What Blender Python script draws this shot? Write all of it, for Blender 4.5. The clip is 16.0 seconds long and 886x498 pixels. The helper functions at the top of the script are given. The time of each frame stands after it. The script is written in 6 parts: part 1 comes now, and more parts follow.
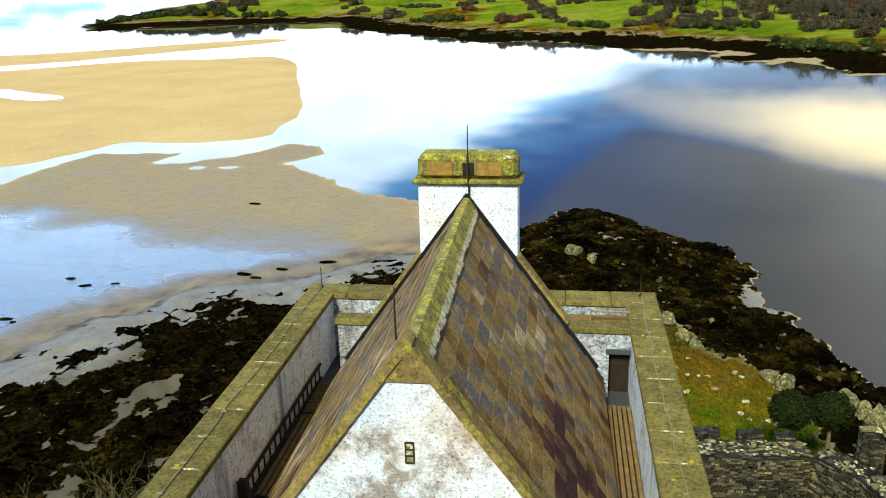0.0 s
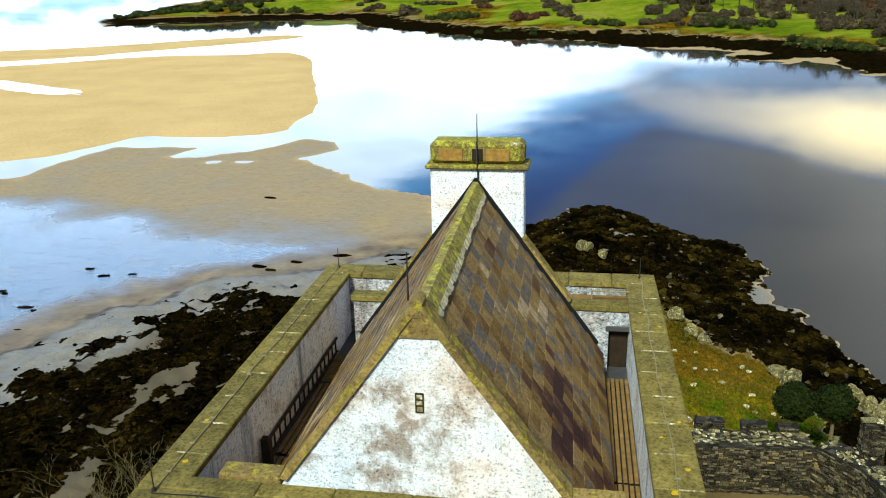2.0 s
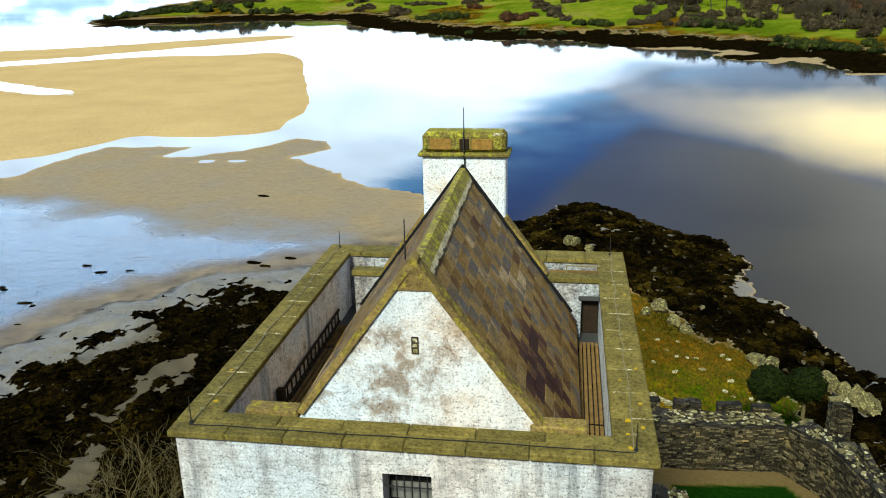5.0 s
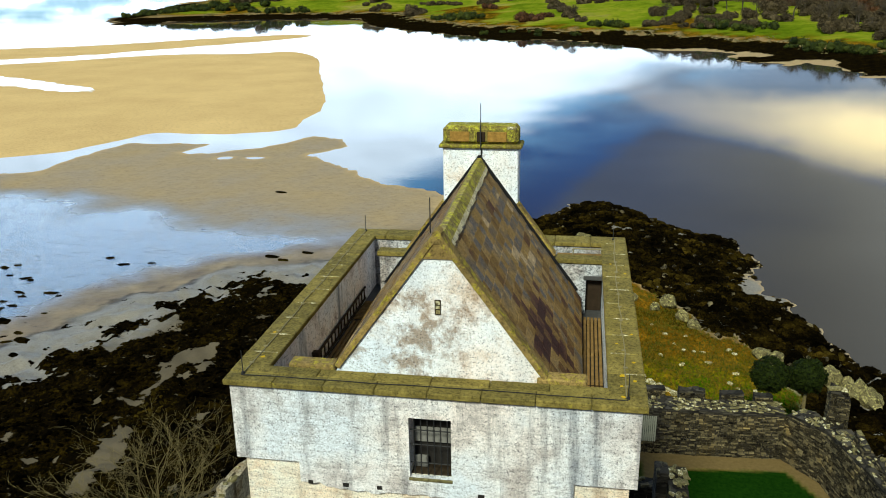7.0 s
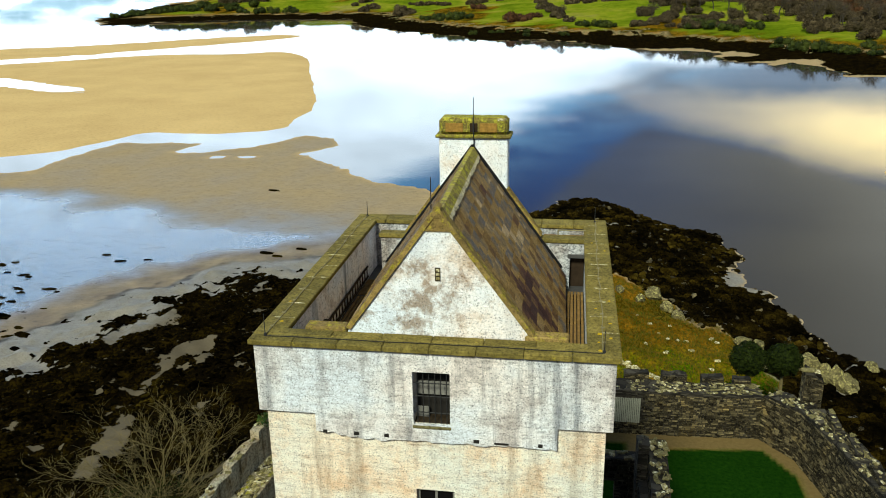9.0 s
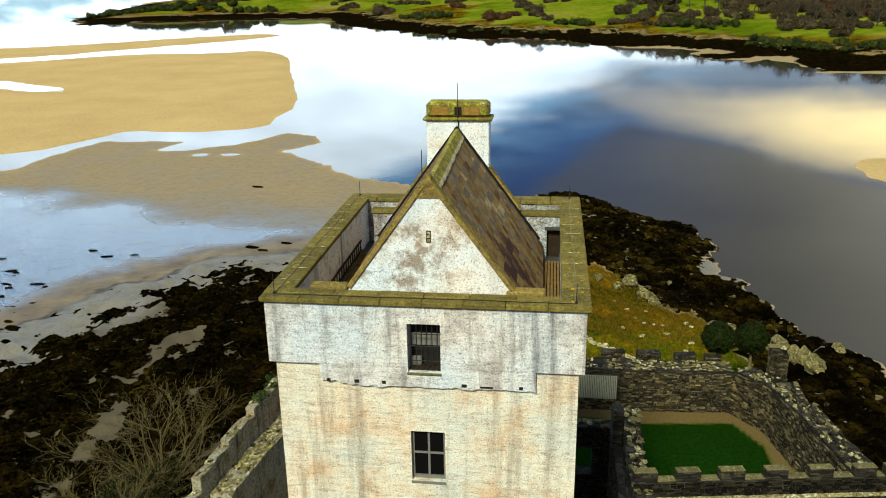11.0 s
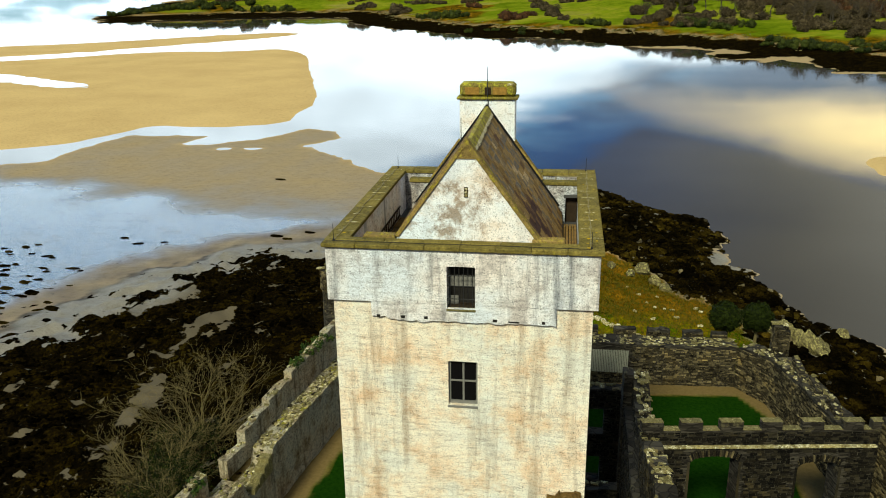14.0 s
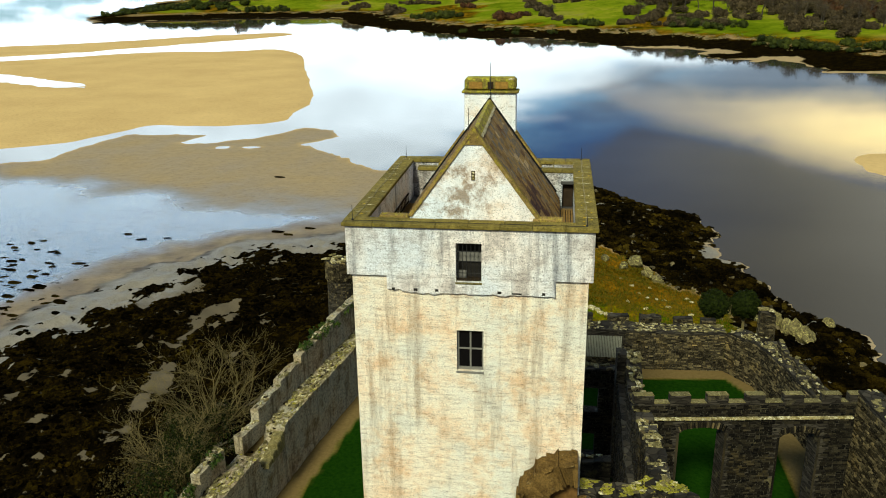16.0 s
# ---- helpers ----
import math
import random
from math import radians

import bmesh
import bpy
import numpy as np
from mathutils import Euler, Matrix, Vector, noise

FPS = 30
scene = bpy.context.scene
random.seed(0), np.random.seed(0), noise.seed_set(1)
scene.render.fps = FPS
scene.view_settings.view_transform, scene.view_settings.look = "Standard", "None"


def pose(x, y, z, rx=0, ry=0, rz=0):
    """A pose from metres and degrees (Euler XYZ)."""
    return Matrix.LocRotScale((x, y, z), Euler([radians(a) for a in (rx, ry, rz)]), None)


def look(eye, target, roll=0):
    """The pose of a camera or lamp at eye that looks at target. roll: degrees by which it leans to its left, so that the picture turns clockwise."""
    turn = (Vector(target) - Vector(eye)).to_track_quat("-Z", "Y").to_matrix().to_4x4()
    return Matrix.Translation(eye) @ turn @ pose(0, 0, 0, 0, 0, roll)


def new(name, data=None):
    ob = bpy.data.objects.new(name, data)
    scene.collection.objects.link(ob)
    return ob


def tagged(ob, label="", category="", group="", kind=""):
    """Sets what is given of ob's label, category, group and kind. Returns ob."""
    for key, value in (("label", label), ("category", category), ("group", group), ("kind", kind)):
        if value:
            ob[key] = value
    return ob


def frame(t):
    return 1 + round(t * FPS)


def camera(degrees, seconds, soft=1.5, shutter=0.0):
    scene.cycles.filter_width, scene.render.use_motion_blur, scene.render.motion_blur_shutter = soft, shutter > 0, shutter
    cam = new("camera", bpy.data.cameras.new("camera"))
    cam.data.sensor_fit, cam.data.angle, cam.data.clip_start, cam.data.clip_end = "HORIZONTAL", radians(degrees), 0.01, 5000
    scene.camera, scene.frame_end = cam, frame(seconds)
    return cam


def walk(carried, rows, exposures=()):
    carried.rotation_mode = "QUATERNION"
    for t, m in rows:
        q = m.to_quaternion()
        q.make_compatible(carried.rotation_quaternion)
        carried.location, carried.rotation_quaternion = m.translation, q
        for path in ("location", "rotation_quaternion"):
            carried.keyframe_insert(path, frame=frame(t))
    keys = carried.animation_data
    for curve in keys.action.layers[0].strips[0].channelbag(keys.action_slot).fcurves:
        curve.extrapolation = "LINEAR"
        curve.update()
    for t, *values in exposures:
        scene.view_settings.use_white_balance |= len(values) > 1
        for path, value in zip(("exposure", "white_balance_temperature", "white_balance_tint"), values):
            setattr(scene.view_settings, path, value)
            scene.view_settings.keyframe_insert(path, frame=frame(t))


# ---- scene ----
cam = camera(57.0, 16.0, soft=1.0)
PATH = [
    (0, (1.873, -7.795, 26.555), (1.589, -5.919, 25.925), -1.5),
    (0.5, (1.914, -8.048, 26.554), (1.609, -6.176, 25.92), -1.4),
    (1, (1.967, -8.346, 26.562), (1.652, -6.475, 25.929), -1.3),
    (1.5, (2.035, -8.634, 26.542), (1.726, -6.763, 25.907), -1.2),
    (2, (2.1, -8.931, 26.554), (1.785, -7.061, 25.919), -1.2),
    (2.5, (2.163, -9.243, 26.582), (1.855, -7.371, 25.949), -1.1),
    (3, (2.231, -9.59, 26.618), (1.93, -7.717, 25.985), -1.1),
    (3.5, (2.291, -9.965, 26.668), (1.996, -8.09, 26.035), -1.1),
    (4, (2.349, -10.336, 26.699), (2.057, -8.462, 26.064), -1.2),
    (6.5, (2.621, -12.757, 26.931), (2.313, -10.885, 26.296), -1.0),
    (7, (2.656, -13.309, 26.99), (2.332, -11.44, 26.355), -0.9),
    (7.5, (2.681, -13.828, 27.045), (2.35, -11.961, 26.412), -0.9),
    (8, (2.732, -14.32, 27.071), (2.419, -12.449, 26.439), -0.9),
    (8.5, (2.781, -14.856, 27.09), (2.483, -12.983, 26.455), -0.9),
    (9, (2.822, -15.509, 27.136), (2.523, -13.636, 26.501), -0.9),
    (11.5, (2.969, -18.42, 26.999), (2.721, -16.541, 26.361), -1.0),
    (12, (2.943, -19.005, 26.93), (2.685, -17.127, 26.292), -0.9),
    (12.5, (2.936, -19.633, 26.885), (2.674, -17.757, 26.246), -0.8),
    (13, (2.913, -20.274, 26.877), (2.641, -18.398, 26.239), -0.8),
    (13.5, (2.864, -20.951, 26.891), (2.582, -19.076, 26.255), -0.8),
    (14, (2.83, -21.601, 26.916), (2.544, -19.727, 26.279), -0.8),
    (14.5, (2.799, -22.225, 26.951), (2.515, -20.351, 26.314), -0.8),
    (15, (2.754, -22.86, 26.975), (2.467, -20.986, 26.338), -0.7),
    (15.5, (2.749, -23.534, 27.011), (2.469, -21.658, 26.375), -0.8),
    (16, (2.718, -24.108, 27.024), (2.446, -22.231, 26.387), -0.8),
]
walk(cam, [(t, look(eye, target, roll)) for t, eye, target, roll in PATH], exposures=[(0, 0.66, 5950, -7), (5, 0.41, 6150, -8), (10, 0.27, 6650, -9), (16, 0.18, 7150, -10)])

# ---- world, sun, exposure ----
SUN_TO = Vector((-0.16, -0.70, 0.62)).normalized()
world = bpy.data.worlds.new("sky")
scene.world = world
world.use_nodes = True
wn, wl = world.node_tree.nodes, world.node_tree.links
wn.clear()


def wmath(op, a, b=None, clamp=False):
    n = wn.new("ShaderNodeMath")
    n.operation, n.use_clamp = op, clamp
    for slot, v in ((0, a), (1, b)):
        if v is None:
            continue
        if isinstance(v, (int, float)):
            n.inputs[slot].default_value = v
        else:
            wl.new(v, n.inputs[slot])
    return n.outputs[0]


def wmix(fac, a, b):
    n = wn.new("ShaderNodeMixRGB")
    for slot, v in ((0, fac), (1, a), (2, b)):
        if isinstance(v, (int, float)):
            n.inputs[slot].default_value = v
        elif isinstance(v, tuple):
            n.inputs[slot].default_value = (*v, 1)
        else:
            wl.new(v, n.inputs[slot])
    return n.outputs[0]


sky = wn.new("ShaderNodeTexSky")
sky.sky_type, sky.sun_disc = "NISHITA", False
sky.sun_elevation = math.asin(SUN_TO.z)
sky.sun_rotation = math.atan2(SUN_TO.x, SUN_TO.y)
sky.air_density, sky.dust_density, sky.ozone_density = 1.0, 0.2, 3.5
sky_out = wn.new("ShaderNodeOutputWorld")
coord = wn.new("ShaderNodeTexCoord")
sep = wn.new("ShaderNodeSeparateXYZ")
wl.new(coord.outputs["Generated"], sep.inputs[0])
def wstep(v, lo, hi):
    """0 below lo, 1 above hi (or the other way round), smooth between."""
    n = wn.new("ShaderNodeMapRange")
    n.interpolation_type = "SMOOTHSTEP"
    flip = lo > hi
    n.inputs["From Min"].default_value, n.inputs["From Max"].default_value = min(lo, hi), max(lo, hi)
    n.inputs["To Min"].default_value, n.inputs["To Max"].default_value = (1.0, 0.0) if flip else (0.0, 1.0)
    wl.new(v, n.inputs["Value"])
    return n.outputs[0]


def wnoise(vector, stretch, detail=6.0, rough=0.6, shift=0.0):
    mp = wn.new("ShaderNodeMapping")
    mp.inputs["Scale"].default_value = stretch
    mp.inputs["Location"].default_value = (shift, shift * 0.7, 0)
    wl.new(vector, mp.inputs[0])
    n = wn.new("ShaderNodeTexNoise")
    n.inputs["Scale"].default_value, n.inputs["Detail"].default_value, n.inputs["Roughness"].default_value = 1.0, detail, rough
    wl.new(mp.outputs[0], n.inputs["Vector"])
    return wmath("SUBTRACT", n.outputs["Fac"], 0.5)


def wadd(*vs):
    out = vs[0]
    for v in vs[1:]:
        out = wmath("ADD", out, v)
    return out


def wmul(*vs):
    out = vs[0]
    for v in vs[1:]:
        out = wmath("MULTIPLY", out, v)
    return out


def wcolour(rgb, scale):
    n = wn.new("ShaderNodeVectorMath")
    n.operation = "SCALE"
    n.inputs[0].default_value = rgb
    if isinstance(scale, (int, float)):
        n.inputs["Scale"].default_value = scale
    else:
        wl.new(scale, n.inputs["Scale"])
    return n.outputs[0]


# cloud deck overhead and behind: the direction is flattened so that clouds shrink to the horizon
zup = wadd(sep.outputs["Z"], 0.10)
comb = wn.new("ShaderNodeCombineXYZ")
wl.new(wmath("DIVIDE", sep.outputs["X"], zup), comb.inputs[0])
wl.new(wmath("DIVIDE", sep.outputs["Y"], zup), comb.inputs[1])
deck = wnoise(comb.outputs[0], (0.55, 0.55, 0.55), 9.0, 0.60, 1.3)
# the sky over the bay: u across, v up, as slopes
ahead = wmath("MAXIMUM", sep.outputs["Y"], 0.15)
u = wmath("DIVIDE", sep.outputs["X"], ahead)
v = wmath("DIVIDE", sep.outputs["Z"], ahead)
uv = wn.new("ShaderNodeCombineXYZ")
wl.new(u, uv.inputs[0])
wl.new(v, uv.inputs[1])
swirl = wnoise(uv.outputs[0], (5.0, 16.0, 1.0), 6.0, 0.58, 2.1)
wisps = wnoise(uv.outputs[0], (7.0, 75.0, 1.0), 5.0, 0.62, 5.3)
soft = wnoise(uv.outputs[0], (3.0, 9.0, 1.0), 3.0, 0.5, 8.2)
# bright thin cloud on the seaward side, its edge drawn out in streaks
to_edge = wadd(u, 0.035, wmul(wadd(v, -0.154), 1.9), wmul(wisps, 0.22), wmul(swirl, 0.16))
white = wstep(to_edge, 0.045, -0.045)
open_sky = wmul(wstep(wadd(v, wmul(swirl, 0.03)), 0.255, 0.40), wstep(wadd(u, wmul(soft, 0.2)), -0.18, -0.42))
white = wmul(white, wmath("SUBTRACT", 1.0, open_sky))
# high lavender haze near the horizon to the east
haze = wmul(wstep(wadd(v, wmul(wisps, 0.03), wmul(u, -0.12)), 0.195, 0.11), wstep(u, -0.04, 0.06))
rim_white = wmul(wstep(wadd(v, wmul(wisps, 0.02)), 0.110, 0.092), wstep(wadd(u, wmul(swirl, 0.1)), 0.30, 0.10))
# dull bank of cloud with a rounded head and a pale line along its lower edge
over = wadd(v, wmul(u, -0.25), -0.1475, wmul(swirl, 0.022), wmul(soft, 0.02))
bank = wmul(wstep(over, -0.004, 0.010), wstep(wadd(u, wmul(v, 1.0), -0.248, wmul(swirl, 0.13), wmul(wisps, 0.05), wmul(soft, 0.08)), -0.022, 0.026))
line_on = wmul(wstep(wmath("ABSOLUTE", wadd(over, 0.004)), 0.010, 0.0), wstep(u, 0.085, 0.14), wstep(u, 0.75, 0.40))
# late yellow light in a band that widens to the east
du = wadd(u, -0.023)
off_warm = wmath("ABSOLUTE", wadd(v, -0.110, wmul(du, -0.40), wmul(du, du, 0.50), wmul(swirl, 0.07), wmul(wisps, 0.03)))
reach = wmath("MAXIMUM", wadd(0.014, wmul(du, 0.13)), 0.008)
band = wstep(wmath("DIVIDE", off_warm, reach), 1.15, 0.25)
warm = wmul(band, wstep(u, 0.04, 0.47), wadd(0.78, wmul(soft, 1.0), wmul(wisps, 1.3), wmul(swirl, 0.8)), wmath("SUBTRACT", 1.0, wmul(bank, 0.75)))
faint = wmul(band, wstep(u, -0.02, 0.08), 0.6)

front = wstep(sep.outputs["Y"], 0.25, 0.55)
cover = wmath("MULTIPLY", wadd(deck, 0.22), 4.5, True)
lum = wadd(2.5, wmul(deck, 2.0))
grey = wcolour((0.76, 0.92, 1.40), lum)
dull = wmix(wstep(wadd(u, wmul(soft, 0.3)), 0.02, 0.34), wcolour((0.60, 0.80, 1.60), wadd(2.6, wmul(soft, 2.4), wmul(wisps, 1.2))), wcolour((1.10, 1.02, 1.02), wadd(3.1, wmul(soft, 2.2), wmul(wisps, 0.8), wmul(wstep(u, 0.22, 0.50), 4.0))))
deep = wn.new("ShaderNodeHueSaturation")
deep.inputs["Hue"].default_value, deep.inputs["Saturation"].default_value, deep.inputs["Value"].default_value = 0.530, 1.5, 1.0
wl.new(sky.outputs[0], deep.inputs["Color"])
clear = wn.new("ShaderNodeHueSaturation")      # paler and greener towards the bright side
clear.inputs["Hue"].default_value, clear.inputs["Saturation"].default_value, clear.inputs["Value"].default_value = 0.506, 1.9, 4.2
wl.new(sky.outputs[0], clear.inputs["Color"])
blue = wmix(wstep(u, -0.12, -0.30), deep.outputs[0], clear.outputs[0])
bay = wmix(haze, blue, wcolour((0.74, 0.92, 1.40), wadd(4.6, wmul(wisps, 5.0))))
bay = wmix(wmul(wstep(to_edge, 0.20, 0.0), wstep(wadd(wisps, wmul(swirl, 0.6)), -0.10, 0.08), 0.75), bay, (4.5, 9.0, 16.0))
bay = wmix(faint, bay, (8.0, 7.3, 8.4))
bay = wmix(bank, bay, dull)
bay = wmix(wmul(line_on, 0.7), bay, (5.6, 5.5, 5.9))
bay = wmix(warm, bay, (36.0, 27.0, 15.0))
bay = wmix(wmath("MAXIMUM", white, rim_white), bay, wcolour((0.86, 0.94, 1.2), wadd(24.0, wmul(swirl, 30.0))))
bay = wmix(wmul(wstep(v, 0.060, 0.045), wstep(u, -0.40, -0.55), wstep(wisps, -0.06, 0.03), 0.9), bay, (3.2, 5.6, 8.0))
total = wmix(front, wmix(cover, deep.outputs[0], grey), bay)
bg = wn.new("ShaderNodeBackground")
bg.inputs["Strength"].default_value = 0.086
wl.new(total, bg.inputs[0])
wl.new(bg.outputs[0], sky_out.inputs[0])

sun = new("sun", bpy.data.lights.new("sun", "SUN"))
sun.data.energy, sun.data.angle, sun.data.color = 4.0, radians(10), (1.0, 0.93, 0.82)
sun.matrix_world = look(SUN_TO * 100, (0, 0, 0))

# ---- materials ----
def mat(name, base, rough=0.85, metal=0.0):
    """A material with its principled shader; base: linear rgb."""
    m = bpy.data.materials.new(name)
    m.use_nodes = True
    p = m.node_tree.nodes["Principled BSDF"]
    p.inputs["Base Color"].default_value = (*base, 1)
    p.inputs["Roughness"].default_value = rough
    p.inputs["Metallic"].default_value = metal
    p.inputs["Specular IOR Level"].default_value = 0.5 if rough < 0.6 else 0.1
    return m, m.node_tree.nodes, m.node_tree.links, p


def ramp(nodes, stops):
    r = nodes.new("ShaderNodeValToRGB")
    while len(r.color_ramp.elements) < len(stops):
        r.color_ramp.elements.new(0.5)
    for e, (pos, col) in zip(r.color_ramp.elements, stops):
        e.position, e.color = pos, (*col, 1)
    return r


def tex(nodes, links, scale, detail=6.0, rough=0.6, where=None, stretch=None):
    n = nodes.new("ShaderNodeTexNoise")
    n.inputs["Scale"].default_value, n.inputs["Detail"].default_value, n.inputs["Roughness"].default_value = scale, detail, rough
    src = where
    if src is None:
        c = nodes.new("ShaderNodeNewGeometry")
        src = c.outputs["Position"]
    if stretch:
        mp = nodes.new("ShaderNodeMapping")
        mp.inputs["Scale"].default_value = stretch
        links.new(src, mp.inputs[0])
        src = mp.outputs[0]
    links.new(src, n.inputs["Vector"])
    return n


def mixc(nodes, links, fac, a, b, blend="MIX"):
    m = nodes.new("ShaderNodeMixRGB")
    m.blend_type = blend
    for slot, v in ((0, fac), (1, a), (2, b)):
        if isinstance(v, (int, float)):
            m.inputs[slot].default_value = v if slot == 0 else (v, v, v, 1)
        elif isinstance(v, tuple):
            m.inputs[slot].default_value = (*v, 1)
        else:
            links.new(v, m.inputs[slot])
    return m.outputs[0]


def bump(nodes, links, p, height, strength=0.5, distance=0.02):
    b = nodes.new("ShaderNodeBump")
    b.inputs["Strength"].default_value, b.inputs["Distance"].default_value = strength, distance
    links.new(height, b.inputs["Height"])
    links.new(b.outputs[0], p.inputs["Normal"])
    return b


def lime_render(name, light, dark, stain, stain_from, streaks, coursed=0.35, grit=20.0, bright=0.0, run_tint=(0.50, 0.50, 0.50), patch=None):
    """Weathered limewash over rough harling: pitted grain, faint courses, stains and run-off streaks."""
    m, n, l, p = mat(name, light, 0.92)
    courses = tex(n, l, 2.4, 7, 0.72, stretch=(1.0, 1.0, 5.0))
    grain = tex(n, l, grit, 8, 0.80, stretch=(0.95, 0.95, 1.2))
    blot = tex(n, l, 0.9, 9, 0.74)
    hue = tex(n, l, 0.45, 5, 0.6)
    streak = tex(n, l, 2.1, 7, 0.68, stretch=(1.0, 1.0, 0.09))
    mid = tuple((a + 1.6 * c) / 2.6 for a, c in zip(dark, light))
    g = ramp(n, [(0.37 - bright, dark), (0.455 - bright, mid), (0.53 - bright, light), (0.64 - bright, tuple(min(0.93, v * 1.12) for v in light))])
    l.new(mixc(n, l, coursed, grain.outputs["Fac"], courses.outputs["Fac"]), g.inputs[0])
    tint = ramp(n, [(0.38, (0.90, 0.97, 1.05)), (0.5, (1.0, 1.0, 1.0)), (0.62, (1.04, 0.96, 0.90))])
    l.new(hue.outputs["Fac"], tint.inputs[0])
    base = mixc(n, l, 1.0, g.outputs[0], tint.outputs[0], "MULTIPLY")
    pit = tex(n, l, grit * 1.5, 5, 0.7)
    pr = ramp(n, [(0.345, (0.22, 0.22, 0.23)), (0.44, (0.97, 0.97, 0.97)), (0.55, (1.0, 1.0, 1.0)), (0.66, (1.15, 1.15, 1.15))])
    l.new(pit.outputs["Fac"], pr.inputs[0])
    base = mixc(n, l, 1.0, base, pr.outputs[0], "MULTIPLY")
    sm = ramp(n, [(stain_from, (0, 0, 0)), (stain_from + 0.16, (1, 1, 1))])
    l.new(blot.outputs["Fac"], sm.inputs[0])
    c = mixc(n, l, sm.outputs[0], base, mixc(n, l, 1.0, base, stain, "MULTIPLY"))
    if patch:
        # a worn area where the wash has gone and brown stone shows in flecks
        (px, py, pz), radius, bare = patch
        geo = n.new("ShaderNodeNewGeometry")
        dist = n.new("ShaderNodeVectorMath")
        dist.operation = "DISTANCE"
        l.new(geo.outputs["Position"], dist.inputs[0])
        dist.inputs[1].default_value = (px, py, pz)
        near = n.new("ShaderNodeMapRange")
        near.inputs["From Min"].default_value, near.inputs["From Max"].default_value = radius, 0.0
        near.inputs["To Min"].default_value, near.inputs["To Max"].default_value = 0.0, 0.16
        l.new(dist.outputs["Value"], near.inputs["Value"])
        worn = tex(n, l, 2.3, 9, 0.72)
        add = n.new("ShaderNodeMath")
        add.operation = "ADD"
        l.new(near.outputs[0], add.inputs[0])
        l.new(worn.outputs["Fac"], add.inputs[1])
        wr = ramp(n, [(0.57, (0, 0, 0)), (0.70, (0.85, 0.85, 0.85))])
        l.new(add.outputs[0], wr.inputs[0])
        c = mixc(n, l, wr.outputs[0], c, mixc(n, l, 1.0, base, bare, "MULTIPLY"))
    st = ramp(n, [(0.51, (0, 0, 0)), (0.66, (1, 1, 1))])
    l.new(streak.outputs["Fac"], st.inputs[0])
    run = n.new("ShaderNodeMath")
    run.operation = "MULTIPLY"
    run.inputs[1].default_value = streaks
    l.new(st.outputs[0], run.inputs[0])
    c = mixc(n, l, run.outputs[0], c, mixc(n, l, 1.0, c, run_tint, "MULTIPLY"))
    l.new(c, p.inputs["Base Color"])
    bump(n, l, p, mixc(n, l, 0.4, grain.outputs["Fac"], courses.outputs["Fac"]), 1.0, 0.05)
    return m


def rubble(name="rubble", tone=0.30):
    """Dark slaty rubble stone with lichen."""
    m, n, l, p = mat(name, (0.2, 0.19, 0.17), 0.92)
    v = n.new("ShaderNodeTexVoronoi")
    v.feature = "F1"
    v.inputs["Scale"].default_value = 3.4
    g = n.new("ShaderNodeNewGeometry")
    mp = n.new("ShaderNodeMapping")
    mp.inputs["Scale"].default_value = (0.6, 0.6, 3.0)
    l.new(g.outputs["Position"], mp.inputs[0])
    l.new(mp.outputs[0], v.inputs["Vector"])
    gap = n.new("ShaderNodeTexVoronoi")
    gap.feature = "DISTANCE_TO_EDGE"
    gap.inputs["Scale"].default_value = 3.4
    l.new(mp.outputs[0], gap.inputs["Vector"])
    bw = n.new("ShaderNodeRGBToBW")
    l.new(v.outputs["Color"], bw.inputs[0])
    c = ramp(n, [(0.2, (0.055 * tone, 0.048 * tone, 0.038 * tone)), (0.5, (0.115 * tone, 0.10 * tone, 0.078 * tone)), (0.8, (0.21 * tone, 0.185 * tone, 0.14 * tone))])
    l.new(bw.outputs[0], c.inputs[0])
    joint = ramp(n, [(0.0, (0.35, 0.35, 0.35)), (0.08, (1, 1, 1))])
    l.new(gap.outputs["Distance"], joint.inputs[0])
    c1 = mixc(n, l, 1.0, c.outputs[0], joint.outputs[0], "MULTIPLY")
    li = tex(n, l, 1.1, 7, 0.7)
    lm = ramp(n, [(0.58, (0, 0, 0)), (0.66, (1, 1, 1))])
    l.new(li.outputs["Fac"], lm.inputs[0])
    l.new(mixc(n, l, lm.outputs[0], c1, (0.11, 0.095, 0.05)), p.inputs["Base Color"])
    grain = tex(n, l, 30, 4)
    h = mixc(n, l, 0.25, joint.outputs[0], grain.outputs["Fac"])
    bump(n, l, p, h, 0.9, 0.06)
    return m


